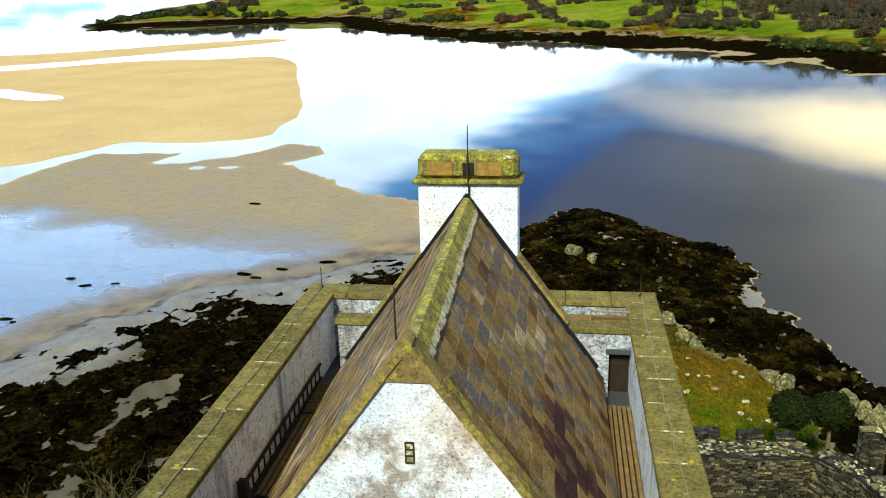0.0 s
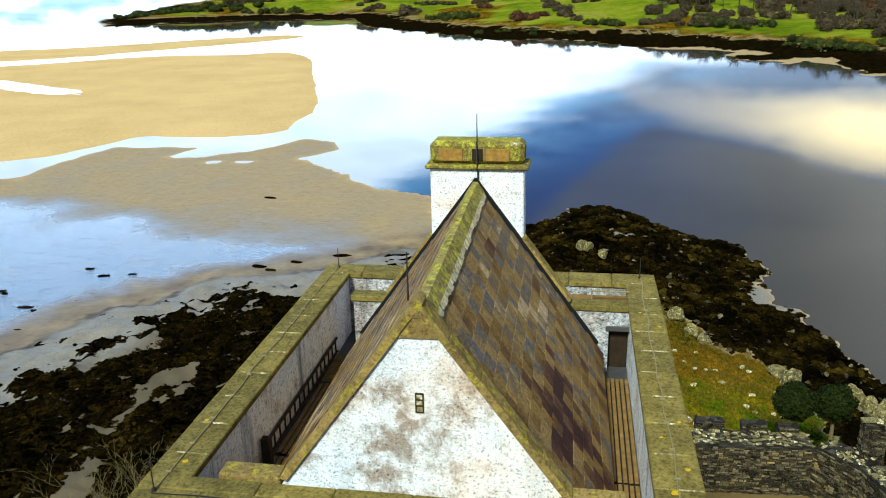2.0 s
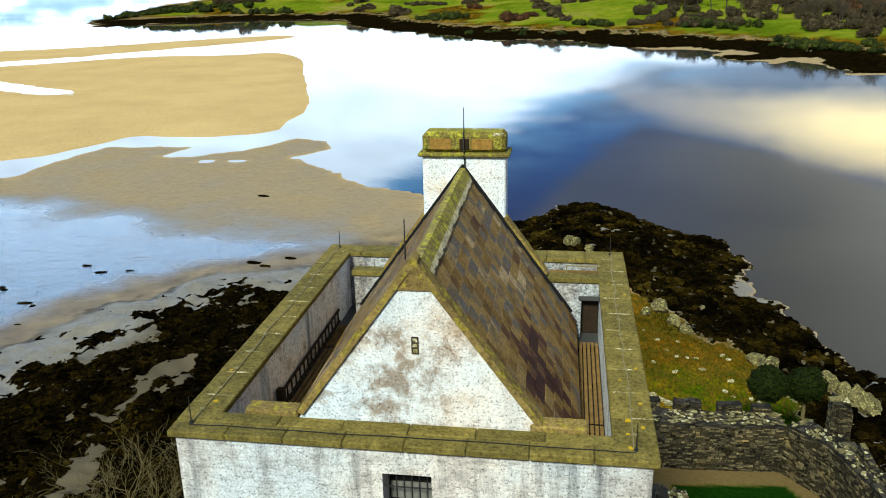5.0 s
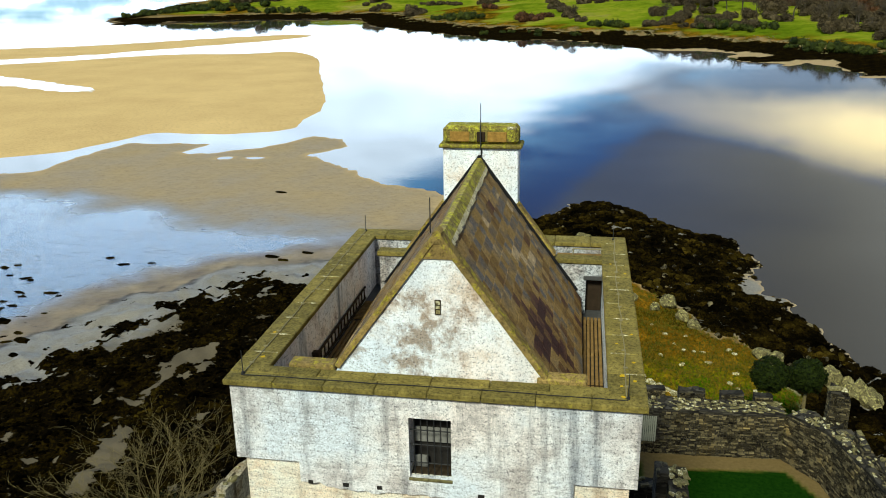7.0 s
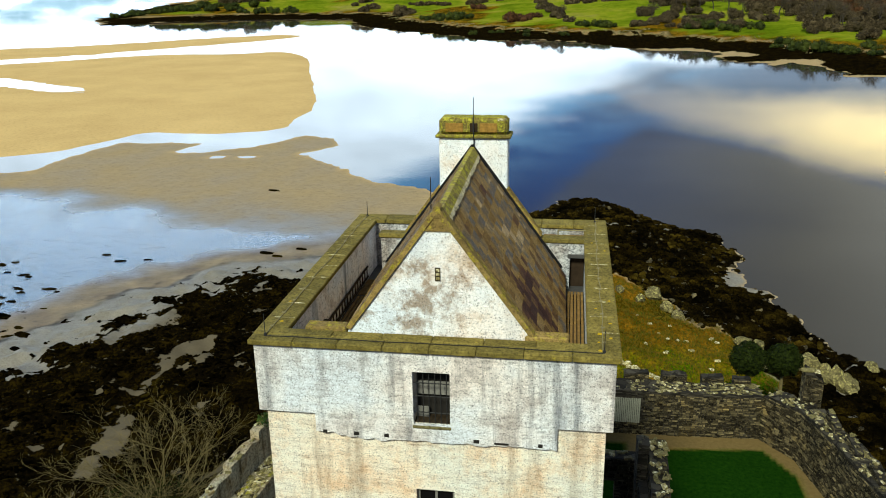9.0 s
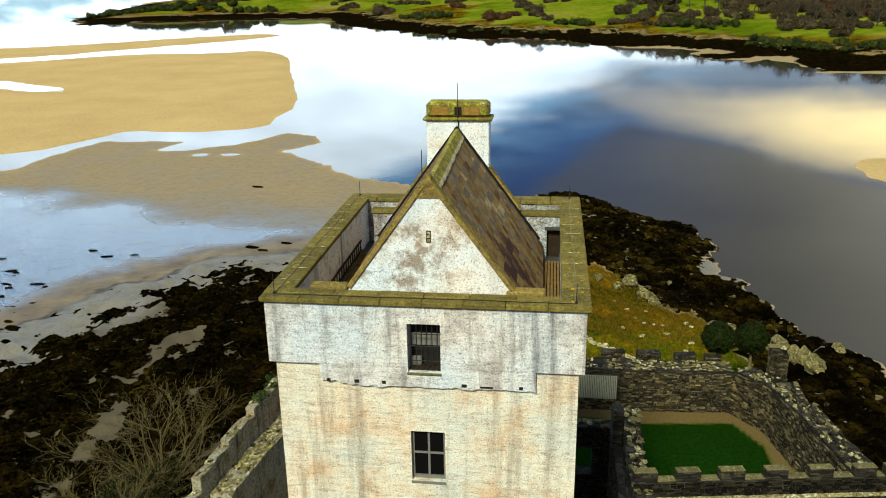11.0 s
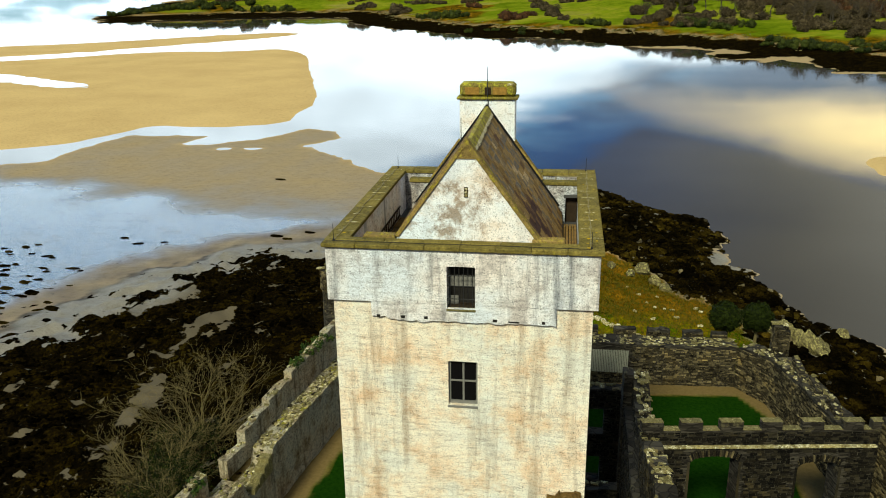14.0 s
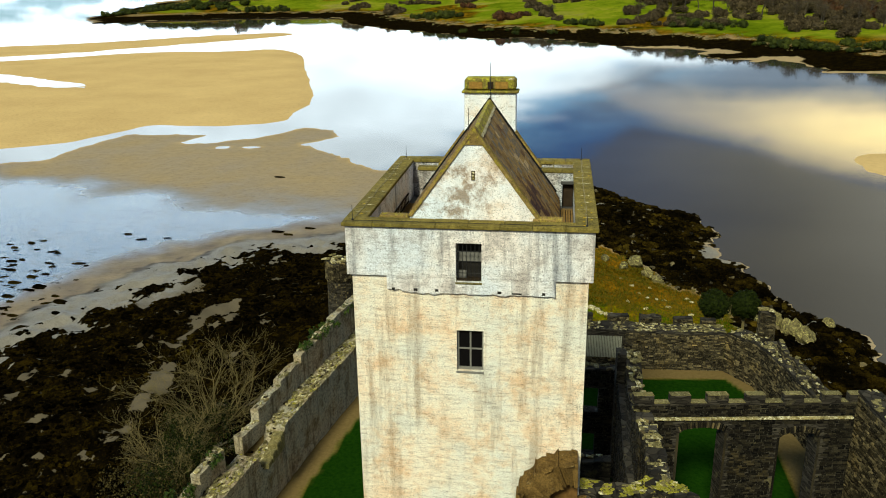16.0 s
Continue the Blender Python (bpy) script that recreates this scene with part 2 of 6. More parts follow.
def walling(name, a, b, c):
    """Slaty walling stones, each of its own tone, with lichen flecks."""
    m, n, l, p = mat(name, b, 0.9)
    info = n.new("ShaderNodeObjectInfo")
    g = n.new("ShaderNodeNewGeometry")
    add = n.new("ShaderNodeMath")
    add.operation = "ADD"
    l.new(info.outputs["Random"], add.inputs[0])
    l.new(g.outputs["Random Per Island"], add.inputs[1])
    fr = n.new("ShaderNodeMath")
    fr.operation = "FRACT"
    l.new(add.outputs[0], fr.inputs[0])
    tone = ramp(n, [(0.0, a), (0.55, b), (0.9, c), (1.0, tuple(v * 1.5 for v in c))])
    l.new(fr.outputs[0], tone.inputs[0])
    stain = tex(n, l, 0.7, 6, 0.7)
    sr = ramp(n, [(0.36, (0.30, 0.29, 0.27)), (0.52, (1, 1, 1)), (0.66, (1.45, 1.30, 0.95))])
    l.new(stain.outputs["Fac"], sr.inputs[0])
    fleck = tex(n, l, 14, 6, 0.75)
    fm = ramp(n, [(0.57, (0, 0, 0)), (0.66, (0.8, 0.8, 0.8))])
    l.new(fleck.outputs["Fac"], fm.inputs[0])
    col = mixc(n, l, 1.0, tone.outputs[0], sr.outputs[0], "MULTIPLY")
    l.new(mixc(n, l, fm.outputs[0], col, tuple(min(0.4, v * 2.4) for v in c)), p.inputs["Base Color"])
    bump(n, l, p, fleck.outputs["Fac"], 0.7, 0.03)
    return m


def sandstone(name, a, b, lichen, amount=0.56):
    """Weathered dressed stone with patches of lichen."""
    m, n, l, p = mat(name, a, 0.9)
    t = tex(n, l, 3.0, 6, 0.65)
    info = n.new("ShaderNodeObjectInfo")
    c = ramp(n, [(0.3, a), (0.7, b)])
    l.new(t.outputs["Fac"], c.inputs[0])
    shade = ramp(n, [(0.0, (0.75, 0.75, 0.75)), (1.0, (1.15, 1.12, 1.05))])
    l.new(info.outputs["Random"], shade.inputs[0])
    c1 = mixc(n, l, 1.0, c.outputs[0], shade.outputs[0], "MULTIPLY")
    big = tex(n, l, 5.5, 8, 0.78)
    lm = ramp(n, [(amount, (0, 0, 0)), (amount + 0.12, (1, 1, 1))])
    l.new(big.outputs["Fac"], lm.inputs[0])
    fleck = tex(n, l, 16, 6, 0.75)
    fr = ramp(n, [(0.36, (0.45, 0.44, 0.42)), (0.5, (1, 1, 1)), (0.64, (1.3, 1.3, 1.25))])
    l.new(fleck.outputs["Fac"], fr.inputs[0])
    l.new(mixc(n, l, 1.0, mixc(n, l, lm.outputs[0], c1, lichen), fr.outputs[0], "MULTIPLY"), p.inputs["Base Color"])
    grain = tex(n, l, 40, 4, 0.7)
    bump(n, l, p, grain.outputs["Fac"], 0.8, 0.03)
    return m


def slate():
    m, n, l, p = mat("slate", (0.15, 0.13, 0.1), 0.7)
    info = n.new("ShaderNodeObjectInfo")
    isl = n.new("ShaderNodeNewGeometry")
    add = n.new("ShaderNodeMath")
    add.operation = "ADD"
    l.new(info.outputs["Random"], add.inputs[0])
    l.new(isl.outputs["Random Per Island"], add.inputs[1])
    fr = n.new("ShaderNodeMath")
    fr.operation = "FRACT"
    l.new(add.outputs[0], fr.inputs[0])
    patch = tex(n, l, 0.45, 4, 0.6)
    pick = n.new("ShaderNodeMath")
    pick.operation = "MULTIPLY_ADD"
    pick.inputs[1].default_value = 0.66
    l.new(fr.outputs[0], pick.inputs[0])
    pm = n.new("ShaderNodeMath")
    pm.operation = "MULTIPLY_ADD"
    pm.inputs[1].default_value, pm.inputs[2].default_value = 2.0, -0.80
    l.new(patch.outputs["Fac"], pm.inputs[0])
    l.new(pm.outputs[0], pick.inputs[2])
    # weathering has left an area of darker purple slates low on the right slope
    dist = n.new("ShaderNodeVectorMath")
    dist.operation = "DISTANCE"
    l.new(isl.outputs["Position"], dist.inputs[0])
    dist.inputs[1].default_value = (2.2, 2.9, 19.6)
    near = n.new("ShaderNodeMapRange")
    near.inputs["From Min"].default_value, near.inputs["From Max"].default_value = 1.7, 0.3
    near.inputs["To Min"].default_value, near.inputs["To Max"].default_value = 0.0, 0.42
    l.new(dist.outputs["Value"], near.inputs["Value"])
    less = n.new("ShaderNodeMath")
    less.operation = "SUBTRACT"
    l.new(pick.outputs[0], less.inputs[0])
    l.new(near.outputs[0], less.inputs[1])
    c = ramp(n, [(0.0, (0.030, 0.012, 0.011)), (0.16, (0.060, 0.028, 0.020)), (0.30, (0.095, 0.055, 0.018)), (0.45, (0.155, 0.098, 0.03)), (0.6, (0.20, 0.135, 0.05)), (0.75, (0.11, 0.082, 0.052)), (0.86, (0.085, 0.08, 0.085)), (0.93, (0.17, 0.128, 0.07)), (1.0, (0.30, 0.23, 0.135))])
    l.new(less.outputs[0], c.inputs[0])
    t = tex(n, l, 5, 6, 0.7)
    moss = ramp(n, [(0.62, (0, 0, 0)), (0.9, (1, 1, 1))])
    l.new(t.outputs["Fac"], moss.inputs[0])
    c1 = mixc(n, l, moss.outputs[0], c.outputs[0], (0.20, 0.14, 0.03))
    g = tex(n, l, 26, 4, 0.7)
    gr = ramp(n, [(0.34, (0.5, 0.5, 0.5)), (0.64, (2.1, 2.0, 1.85))])
    l.new(g.outputs["Fac"], gr.inputs[0])
    l.new(mixc(n, l, 1.0, c1, gr.outputs[0], "MULTIPLY"), p.inputs["Base Color"])
    bump(n, l, p, g.outputs["Fac"], 0.4, 0.01)
    return m


def plain(name, base, rough=0.8, var=0.25, scale=8.0, metal=0.0, relief=0.3):
    m, n, l, p = mat(name, base, rough, metal)
    t = tex(n, l, scale, 6, 0.65)
    c = ramp(n, [(0.25, tuple(v * (1 - var) for v in base)), (0.75, tuple(v * (1 + var) for v in base))])
    l.new(t.outputs["Fac"], c.inputs[0])
    l.new(c.outputs[0], p.inputs["Base Color"])
    bump(n, l, p, t.outputs["Fac"], relief, 0.02)
    return m


def weedy(name="wrack", gain=1.0):
    """Wet black-brown wrack with tawny patches."""
    m, n, l, p = mat(name, (0.004, 0.003, 0.002), 0.75)
    p.inputs["Specular IOR Level"].default_value = 0.0
    big, fine = tex(n, l, 0.22, 5, 0.65), tex(n, l, 9.0, 7, 0.78)
    c = ramp(n, [(0.40, (0.0008, 0.0007, 0.0004)), (0.49, (0.0025, 0.0019, 0.0007)), (0.56, (0.014, 0.0092, 0.0016)), (0.66, (0.042, 0.030, 0.0050))])
    l.new(mixc(n, l, 0.35, big.outputs["Fac"], fine.outputs["Fac"]), c.inputs[0])
    lumps = n.new("ShaderNodeNewGeometry")
    own = ramp(n, [(0.0, (0.6 * gain,) * 3), (0.8, (1.2 * gain,) * 3), (1.0, (2.2 * gain, 2.1 * gain, 1.7 * gain))])
    l.new(lumps.outputs["Random Per Island"], own.inputs[0])
    l.new(mixc(n, l, 1.0, c.outputs[0], own.outputs[0], "MULTIPLY"), p.inputs["Base Color"])
    bump(n, l, p, fine.outputs["Fac"], 1.0, 0.16)
    return m


def leafy(name, a, b):
    m, n, l, p = mat(name, a, 0.8)
    info = n.new("ShaderNodeObjectInfo")
    g = n.new("ShaderNodeNewGeometry")
    add = n.new("ShaderNodeMath")
    add.operation = "ADD"
    l.new(info.outputs["Random"], add.inputs[0])
    l.new(g.outputs["Random Per Island"], add.inputs[1])
    fr = n.new("ShaderNodeMath")
    fr.operation = "FRACT"
    l.new(add.outputs[0], fr.inputs[0])
    c = ramp(n, [(0.0, a), (1.0, b)])
    l.new(fr.outputs[0], c.inputs[0])
    l.new(c.outputs[0], p.inputs["Base Color"])
    return m


def ground_material():
    """One sheet: sand, wet sand, weed-covered rock, rough grass and mown lawn by named weights."""
    m, n, l, p = mat("ground", (0.3, 0.25, 0.15), 0.9)

    def weight(name):
        a = n.new("ShaderNodeAttribute")
        a.attribute_name = name
        return a.outputs["Fac"]

    fine, mid, big = tex(n, l, 4.0, 6, 0.7), tex(n, l, 0.55, 7, 0.68), tex(n, l, 0.05, 5, 0.6)
    sand = ramp(n, [(0.3, (0.50, 0.345, 0.150)), (0.7, (0.59, 0.415, 0.185))])
    l.new(big.outputs["Fac"], sand.inputs[0])
    wetc = mixc(n, l, mid.outputs["Fac"], (0.27, 0.195, 0.10), (0.38, 0.285, 0.155))
    c = mixc(n, l, weight("damp"), sand.outputs[0], wetc)
    c = mixc(n, l, weight("wet"), c, mixc(n, l, mid.outputs["Fac"], (0.050, 0.052, 0.055), (0.095, 0.096, 0.098)))
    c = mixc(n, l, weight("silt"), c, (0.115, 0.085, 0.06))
    rip = tex(n, l, 1.6, 8, 0.78, stretch=(0.8, 1.5, 1))
    rr0 = ramp(n, [(0.34, (0.66, 0.66, 0.66)), (0.46, (1.0, 1.0, 1.0)), (0.66, (1.12, 1.12, 1.12))])
    l.new(rip.outputs["Fac"], rr0.inputs[0])
    c = mixc(n, l, 1.0, c, rr0.outputs[0], "MULTIPLY")
    pale = mixc(n, l, mid.outputs["Fac"], (0.115, 0.104, 0.086), (0.265, 0.243, 0.205))
    pebble = tex(n, l, 7.0, 6, 0.8)
    pb = ramp(n, [(0.34, (0.55, 0.53, 0.5)), (0.48, (1, 1, 1)), (0.66, (1.25, 1.24, 1.2))])
    l.new(pebble.outputs["Fac"], pb.inputs[0])
    pale = mixc(n, l, 1.0, pale, pb.outputs[0], "MULTIPLY")
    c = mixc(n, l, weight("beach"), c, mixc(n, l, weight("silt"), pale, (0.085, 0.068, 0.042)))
    weed = ramp(n, [(0.36, (0.0010, 0.0008, 0.0005)), (0.50, (0.0035, 0.0025, 0.0010)), (0.62, (0.020, 0.013, 0.0022))])
    l.new(mixc(n, l, 0.5, fine.outputs["Fac"], mid.outputs["Fac"]), weed.inputs[0])
    c = mixc(n, l, weight("rim"), c, mixc(n, l, fine.outputs["Fac"], (0.008, 0.006, 0.004), (0.05, 0.037, 0.023)))
    # the weed's edge is frayed by noise
    clump = tex(n, l, 1.1, 8, 0.70, stretch=(0.8, 1.15, 1))
    cut = n.new("ShaderNodeMath")
    cut.operation = "ADD"
    l.new(weight("weed"), cut.inputs[0])
    l.new(clump.outputs["Fac"], cut.inputs[1])
    edge = ramp(n, [(0.965, (0, 0, 0)), (1.0, (1, 1, 1))])
    l.new(cut.outputs[0], edge.inputs[0])
    c = mixc(n, l, edge.outputs[0], c, weed.outputs[0])
    rough_grass = ramp(n, [(0.38, (0.008, 0.030, 0.001)), (0.46, (0.055, 0.105, 0.002)), (0.53, (0.15, 0.135, 0.005)), (0.62, (0.26, 0.135, 0.010))])
    dry_grass = ramp(n, [(0.38, (0.014, 0.010, 0.002)), (0.46, (0.065, 0.046, 0.003)), (0.54, (0.17, 0.085, 0.006)), (0.64, (0.28, 0.155, 0.014))])
    blade = tex(n, l, 1.1, 8, 0.75, stretch=(1.4, 0.6, 1))
    swell = tex(n, l, 0.14, 4, 0.6, stretch=(1.0, 0.6, 1))
    turf_mix = mixc(n, l, 0.55, blade.outputs["Fac"], swell.outputs["Fac"])
    l.new(turf_mix, rough_grass.inputs[0])
    l.new(turf_mix, dry_grass.inputs[0])
    turf = mixc(n, l, weight("dry"), rough_grass.outputs[0], dry_grass.outputs[0])
    gshade = ramp(n, [(0.36, (0.45, 0.45, 0.45)), (0.64, (1.3, 1.3, 1.3))])
    l.new(fine.outputs["Fac"], gshade.inputs[0])
    c = mixc(n, l, weight("grass"), c, mixc(n, l, 1.0, turf, gshade.outputs[0], "MULTIPLY"))
    lawn = mixc(n, l, mid.outputs["Fac"], (0.005, 0.021, 0.002), (0.010, 0.036, 0.003))
    mown = ramp(n, [(0.36, (0.62, 0.7, 0.6)), (0.5, (1, 1, 1)), (0.66, (1.5, 1.3, 1.1))])
    l.new(fine.outputs["Fac"], mown.inputs[0])
    c = mixc(n, l, weight("lawn"), c, mixc(n, l, 1.0, lawn, mown.outputs[0], "MULTIPLY"))
    far_noise = tex(n, l, 0.018, 7, 0.65)
    fcol = ramp(n, [(0.36, (0.080, 0.118, 0.005)), (0.48, (0.135, 0.175, 0.009)), (0.56, (0.19, 0.205, 0.016)), (0.66, (0.22, 0.20, 0.045))])
    l.new(far_noise.outputs["Fac"], fcol.inputs[0])
    tufty = tex(n, l, 0.16, 7, 0.75)
    tuft = ramp(n, [(0.34, (0.66, 0.70, 0.66)), (0.5, (1, 1, 1)), (0.66, (1.22, 1.14, 1.05))])
    l.new(tufty.outputs["Fac"], tuft.inputs[0])
    field = mixc(n, l, 1.0, fcol.outputs[0], tuft.outputs[0], "MULTIPLY")
    c = mixc(n, l, weight("field"), c, field)
    path = mixc(n, l, fine.outputs["Fac"], (0.085, 0.058, 0.020), (0.21, 0.15, 0.062))
    c = mixc(n, l, weight("path"), c, path)
    l.new(c, p.inputs["Base Color"])
    r = n.new("ShaderNodeMapRange")
    r.inputs["From Min"].default_value, r.inputs["From Max"].default_value = 0.0, 1.0
    r.inputs["To Min"].default_value, r.inputs["To Max"].default_value = 0.9, 0.10
    l.new(weight("wet"), r.inputs["Value"])
    rr = mixc(n, l, edge.outputs[0], r.outputs[0], 0.75)
    l.new(rr, p.inputs["Roughness"])
    sp = n.new("ShaderNodeMath")
    sp.operation = "MULTIPLY_ADD"
    sp.inputs[1].default_value, sp.inputs[2].default_value = 1.0, 0.0
    pock = tex(n, l, 1.3, 8, 0.80, stretch=(0.55, 1.7, 1))
    dull = ramp(n, [(0.36, (0.10, 0.10, 0.10)), (0.46, (0.85, 0.85, 0.85)), (0.60, (1.25, 1.25, 1.25))])
    l.new(pock.outputs["Fac"], dull.inputs[0])
    l.new(mixc(n, l, edge.outputs[0], mixc(n, l, 1.0, weight("wet"), dull.outputs[0], "MULTIPLY"), 0.0), sp.inputs[0])
    l.new(sp.outputs[0], p.inputs["Specular IOR Level"])
    bump(n, l, p, mixc(n, l, 0.45, fine.outputs["Fac"], pock.outputs["Fac"]), 0.42, 0.14)
    return m


def water_material():
    m, n, l, p = mat("water", (0.034, 0.030, 0.027), 0.04)
    p.inputs["IOR"].default_value = 1.33
    p.inputs["Specular IOR Level"].default_value = 0.5
    w = tex(n, l, 0.9, 4, 0.6)
    w2 = tex(n, l, 0.02, 8, 0.68, stretch=(0.35, 1.8, 1))
    bump(n, l, p, w.outputs["Fac"], 0.05, 0.05)
    r = ramp(n, [(0.42, (0.01, 0.01, 0.01)), (0.60, (0.05, 0.05, 0.05))])
    l.new(w2.outputs["Fac"], r.inputs[0])
    l.new(r.outputs[0], p.inputs["Roughness"])
    return m


LIME = lime_render("cream_limewash", (0.87, 0.79, 0.65), (0.22, 0.175, 0.12), (0.86, 0.73, 0.62), 0.49, 0.8, 0.55, 18.0, 0.035, (0.56, 0.50, 0.45))
LIME_UP = lime_render("grey_limewash", (0.83, 0.82, 0.81), (0.085, 0.085, 0.09), (0.52, 0.51, 0.52), 0.48, 1.0, 0.40, 18.0, 0.03, (0.36, 0.37, 0.39))
LIME_GABLE = lime_render("white_limewash", (0.88, 0.89, 0.90), (0.09, 0.095, 0.105), (0.66, 0.54, 0.40), 0.53, 0.35, 0.25, 18.0, 0.065, (0.6, 0.6, 0.6), ((-0.2, 0.74, 20.3), 2.0, (0.36, 0.255, 0.165)))
# Worn wash of the side walls; blue sky light is put into its tones.
LIME_IN = lime_render("worn_skylit_limewash", (0.88, 0.89, 0.92), (0.07, 0.075, 0.09), (0.36, 0.34, 0.34), 0.52, 1.0, 0.2, 11.0, 0.07, (0.30, 0.35, 0.38))
# Greyer and darker than LIME_IN, for the back and cross walls.
LIME_BACK = lime_render("dark_grey_limewash", (0.62, 0.62, 0.62), (0.06, 0.065, 0.075), (0.45, 0.42, 0.40), 0.46, 0.95, 0.2, 14.0, -0.03, (0.34, 0.35, 0.38))
PLASTER = lime_render("grey_lime_plaster", (0.40, 0.345, 0.235), (0.05, 0.042, 0.028), (0.45, 0.40, 0.30), 0.48, 0.95, 0.25, 7.0, 0.0, (0.32, 0.30, 0.26))
RUBBLE = rubble()
# Dark slate, taken near black so the hall's interior shade is in the colour.
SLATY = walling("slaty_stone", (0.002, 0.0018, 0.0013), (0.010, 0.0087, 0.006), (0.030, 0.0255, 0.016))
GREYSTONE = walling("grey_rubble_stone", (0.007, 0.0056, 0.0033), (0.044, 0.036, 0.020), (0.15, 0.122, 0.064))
CAPSTONE = sandstone("pale_capstone", (0.14, 0.115, 0.045), (0.44, 0.38, 0.18), (0.84, 0.80, 0.56), 0.50)
COPING = sandstone("lichened_coping", (0.115, 0.092, 0.025), (0.26, 0.21, 0.06), (0.40, 0.33, 0.04), 0.60)
GABLE_COPE = sandstone("gable_coping", (0.18, 0.125, 0.045), (0.32, 0.23, 0.085), (0.40, 0.34, 0.03), 0.52)
CAP = sandstone("chimney_cap", (0.15, 0.12, 0.035), (0.26, 0.21, 0.06), (0.40, 0.38, 0.04), 0.48)
LICHEN = sandstone("lichen_crust", (0.20, 0.19, 0.02), (0.34, 0.31, 0.05), (0.74, 0.72, 0.58), 0.56)
ROSETTE = plain("orange_lichen", (0.50, 0.33, 0.015), 0.9, 0.4, 40)
CAP_PANEL = plain("iron_stained_stone", (0.26, 0.15, 0.035), 0.9, 0.45, 9)
SLATE = slate()
FLASHING = plain("black_flashing", (0.010, 0.010, 0.011), 0.7, 0.3, 9)
ROOF_BED = plain("roof_bed", (0.022, 0.017, 0.011), 0.95, 0.3, 6)
RIDGE_STONE = sandstone("lichened_ridge", (0.17, 0.135, 0.05), (0.34, 0.28, 0.11), (0.46, 0.42, 0.05), 0.47)
# Lead tone lowered for the deep shade along the right wall walk.
LEAD = plain("lead", (0.05, 0.05, 0.05), 0.5, 0.3, 6)
WOOD = plain("weathered_boards", (0.19, 0.115, 0.038), 0.8, 0.45, 7)
DARKWOOD = plain("dark_timber", (0.035, 0.025, 0.015), 0.8, 0.3, 7)
FRAME = plain("grey_window_timber", (0.17, 0.165, 0.15), 0.7, 0.2, 12)
IRON = plain("dark_iron", (0.03, 0.03, 0.03), 0.6, 0.3, 20, 0.4)
CABLE = plain("pale_cable", (0.22, 0.19, 0.10), 0.6, 0.2, 20)
BARK = plain("bark", (0.125, 0.100, 0.042), 0.9, 0.35, 10)
ROCK = sandstone("shore_rock", (0.020, 0.017, 0.008), (0.20, 0.172, 0.082), (0.52, 0.47, 0.17), 0.52)
WEED = weedy()
ROCKWEED = weedy("headland_weed", 1.5)
EVERGREEN = leafy("evergreen", (0.002, 0.005, 0.0003), (0.018, 0.027, 0.0015))
IVY = leafy("ivy", (0.012, 0.03, 0.006), (0.05, 0.075, 0.012))
SCRUB = leafy("brown_scrub", (0.012, 0.010, 0.003), (0.075, 0.058, 0.018))
TUFT = leafy("grass_tuft", (0.025, 0.055, 0.002), (0.17, 0.095, 0.008))
FAR_DARK = leafy("far_evergreen", (0.009, 0.015, 0.003), (0.045, 0.055, 0.008))
FAR_BROWN = leafy("far_brown", (0.022, 0.017, 0.009), (0.105, 0.080, 0.042))
FAR_RED = leafy("far_russet", (0.022, 0.011, 0.006), (0.10, 0.045, 0.018))
FAR_BARK = plain("far_bark", (0.06, 0.05, 0.04), 0.9, 0.2, 2)
GROUND = ground_material()
WATER = water_material()
MORTAR = sandstone("lime_mortar", (0.35, 0.31, 0.20), (0.58, 0.53, 0.38), (0.40, 0.34, 0.06), 0.60)
CAPSTONE_MOSS = sandstone("mossy_capstone", (0.10, 0.085, 0.035), (0.20, 0.175, 0.08), (0.36, 0.33, 0.16), 0.53)
# Door brown lowered for the deep shade of its recess.
DOORWOOD = plain("dark_brown_door", (0.026, 0.017, 0.010), 0.7, 0.4, 5)
GLASS, _n, _l, _p = mat("window_glass", (0.004, 0.004, 0.005), 0.08)
_p.inputs["Specular IOR Level"].default_value = 0.15
ORANGE_PLASTER = plain("orange_stained_plaster", (0.13, 0.07, 0.022), 0.9, 0.55, 4)
BROWN_PLASTER = sandstone("brown_stained_plaster", (0.075, 0.045, 0.014), (0.19, 0.12, 0.04), (0.36, 0.29, 0.15), 0.60)
DARK = plain("dark_interior", (0.02, 0.018, 0.016), 0.9, 0.2, 5)
SHEET = plain("grey_boarding", (0.27, 0.27, 0.21), 0.7, 0.2, 4)


# ---- builders ----
def place_of(ob):
    """Where ob stands in the world, by its parents."""
    m = ob.matrix_basis.copy()
    if ob.parent:
        m = place_of(ob.parent) @ ob.matrix_parent_inverse @ m
    return m


def part(name, bm, material, parent=None, label="", kind=""):
    """Links a bmesh, in world places, as one mesh object under a thing or a part."""
    me = bpy.data.meshes.new(name)
    bm.normal_update()
    bm.to_mesh(me)
    bm.free()
    me.materials.append(material)
    ob = new(name, me)
    if parent is not None:
        ob.parent = parent
        ob.matrix_parent_inverse = place_of(parent).inverted()
    return tagged(ob, label=label, kind=kind)


def piece(name, me, m, parent):
    """One of many alike pieces on shared mesh data."""
    ob = new(name, me)
    ob.parent = parent
    ob.matrix_parent_inverse = place_of(parent).inverted()
    ob.matrix_basis = m
    return ob


def mesh_of(name, bm, material):
    me = bpy.data.meshes.new(name)
    bm.normal_update()
    bm.to_mesh(me)
    bm.free()
    me.materials.append(material)
    return me


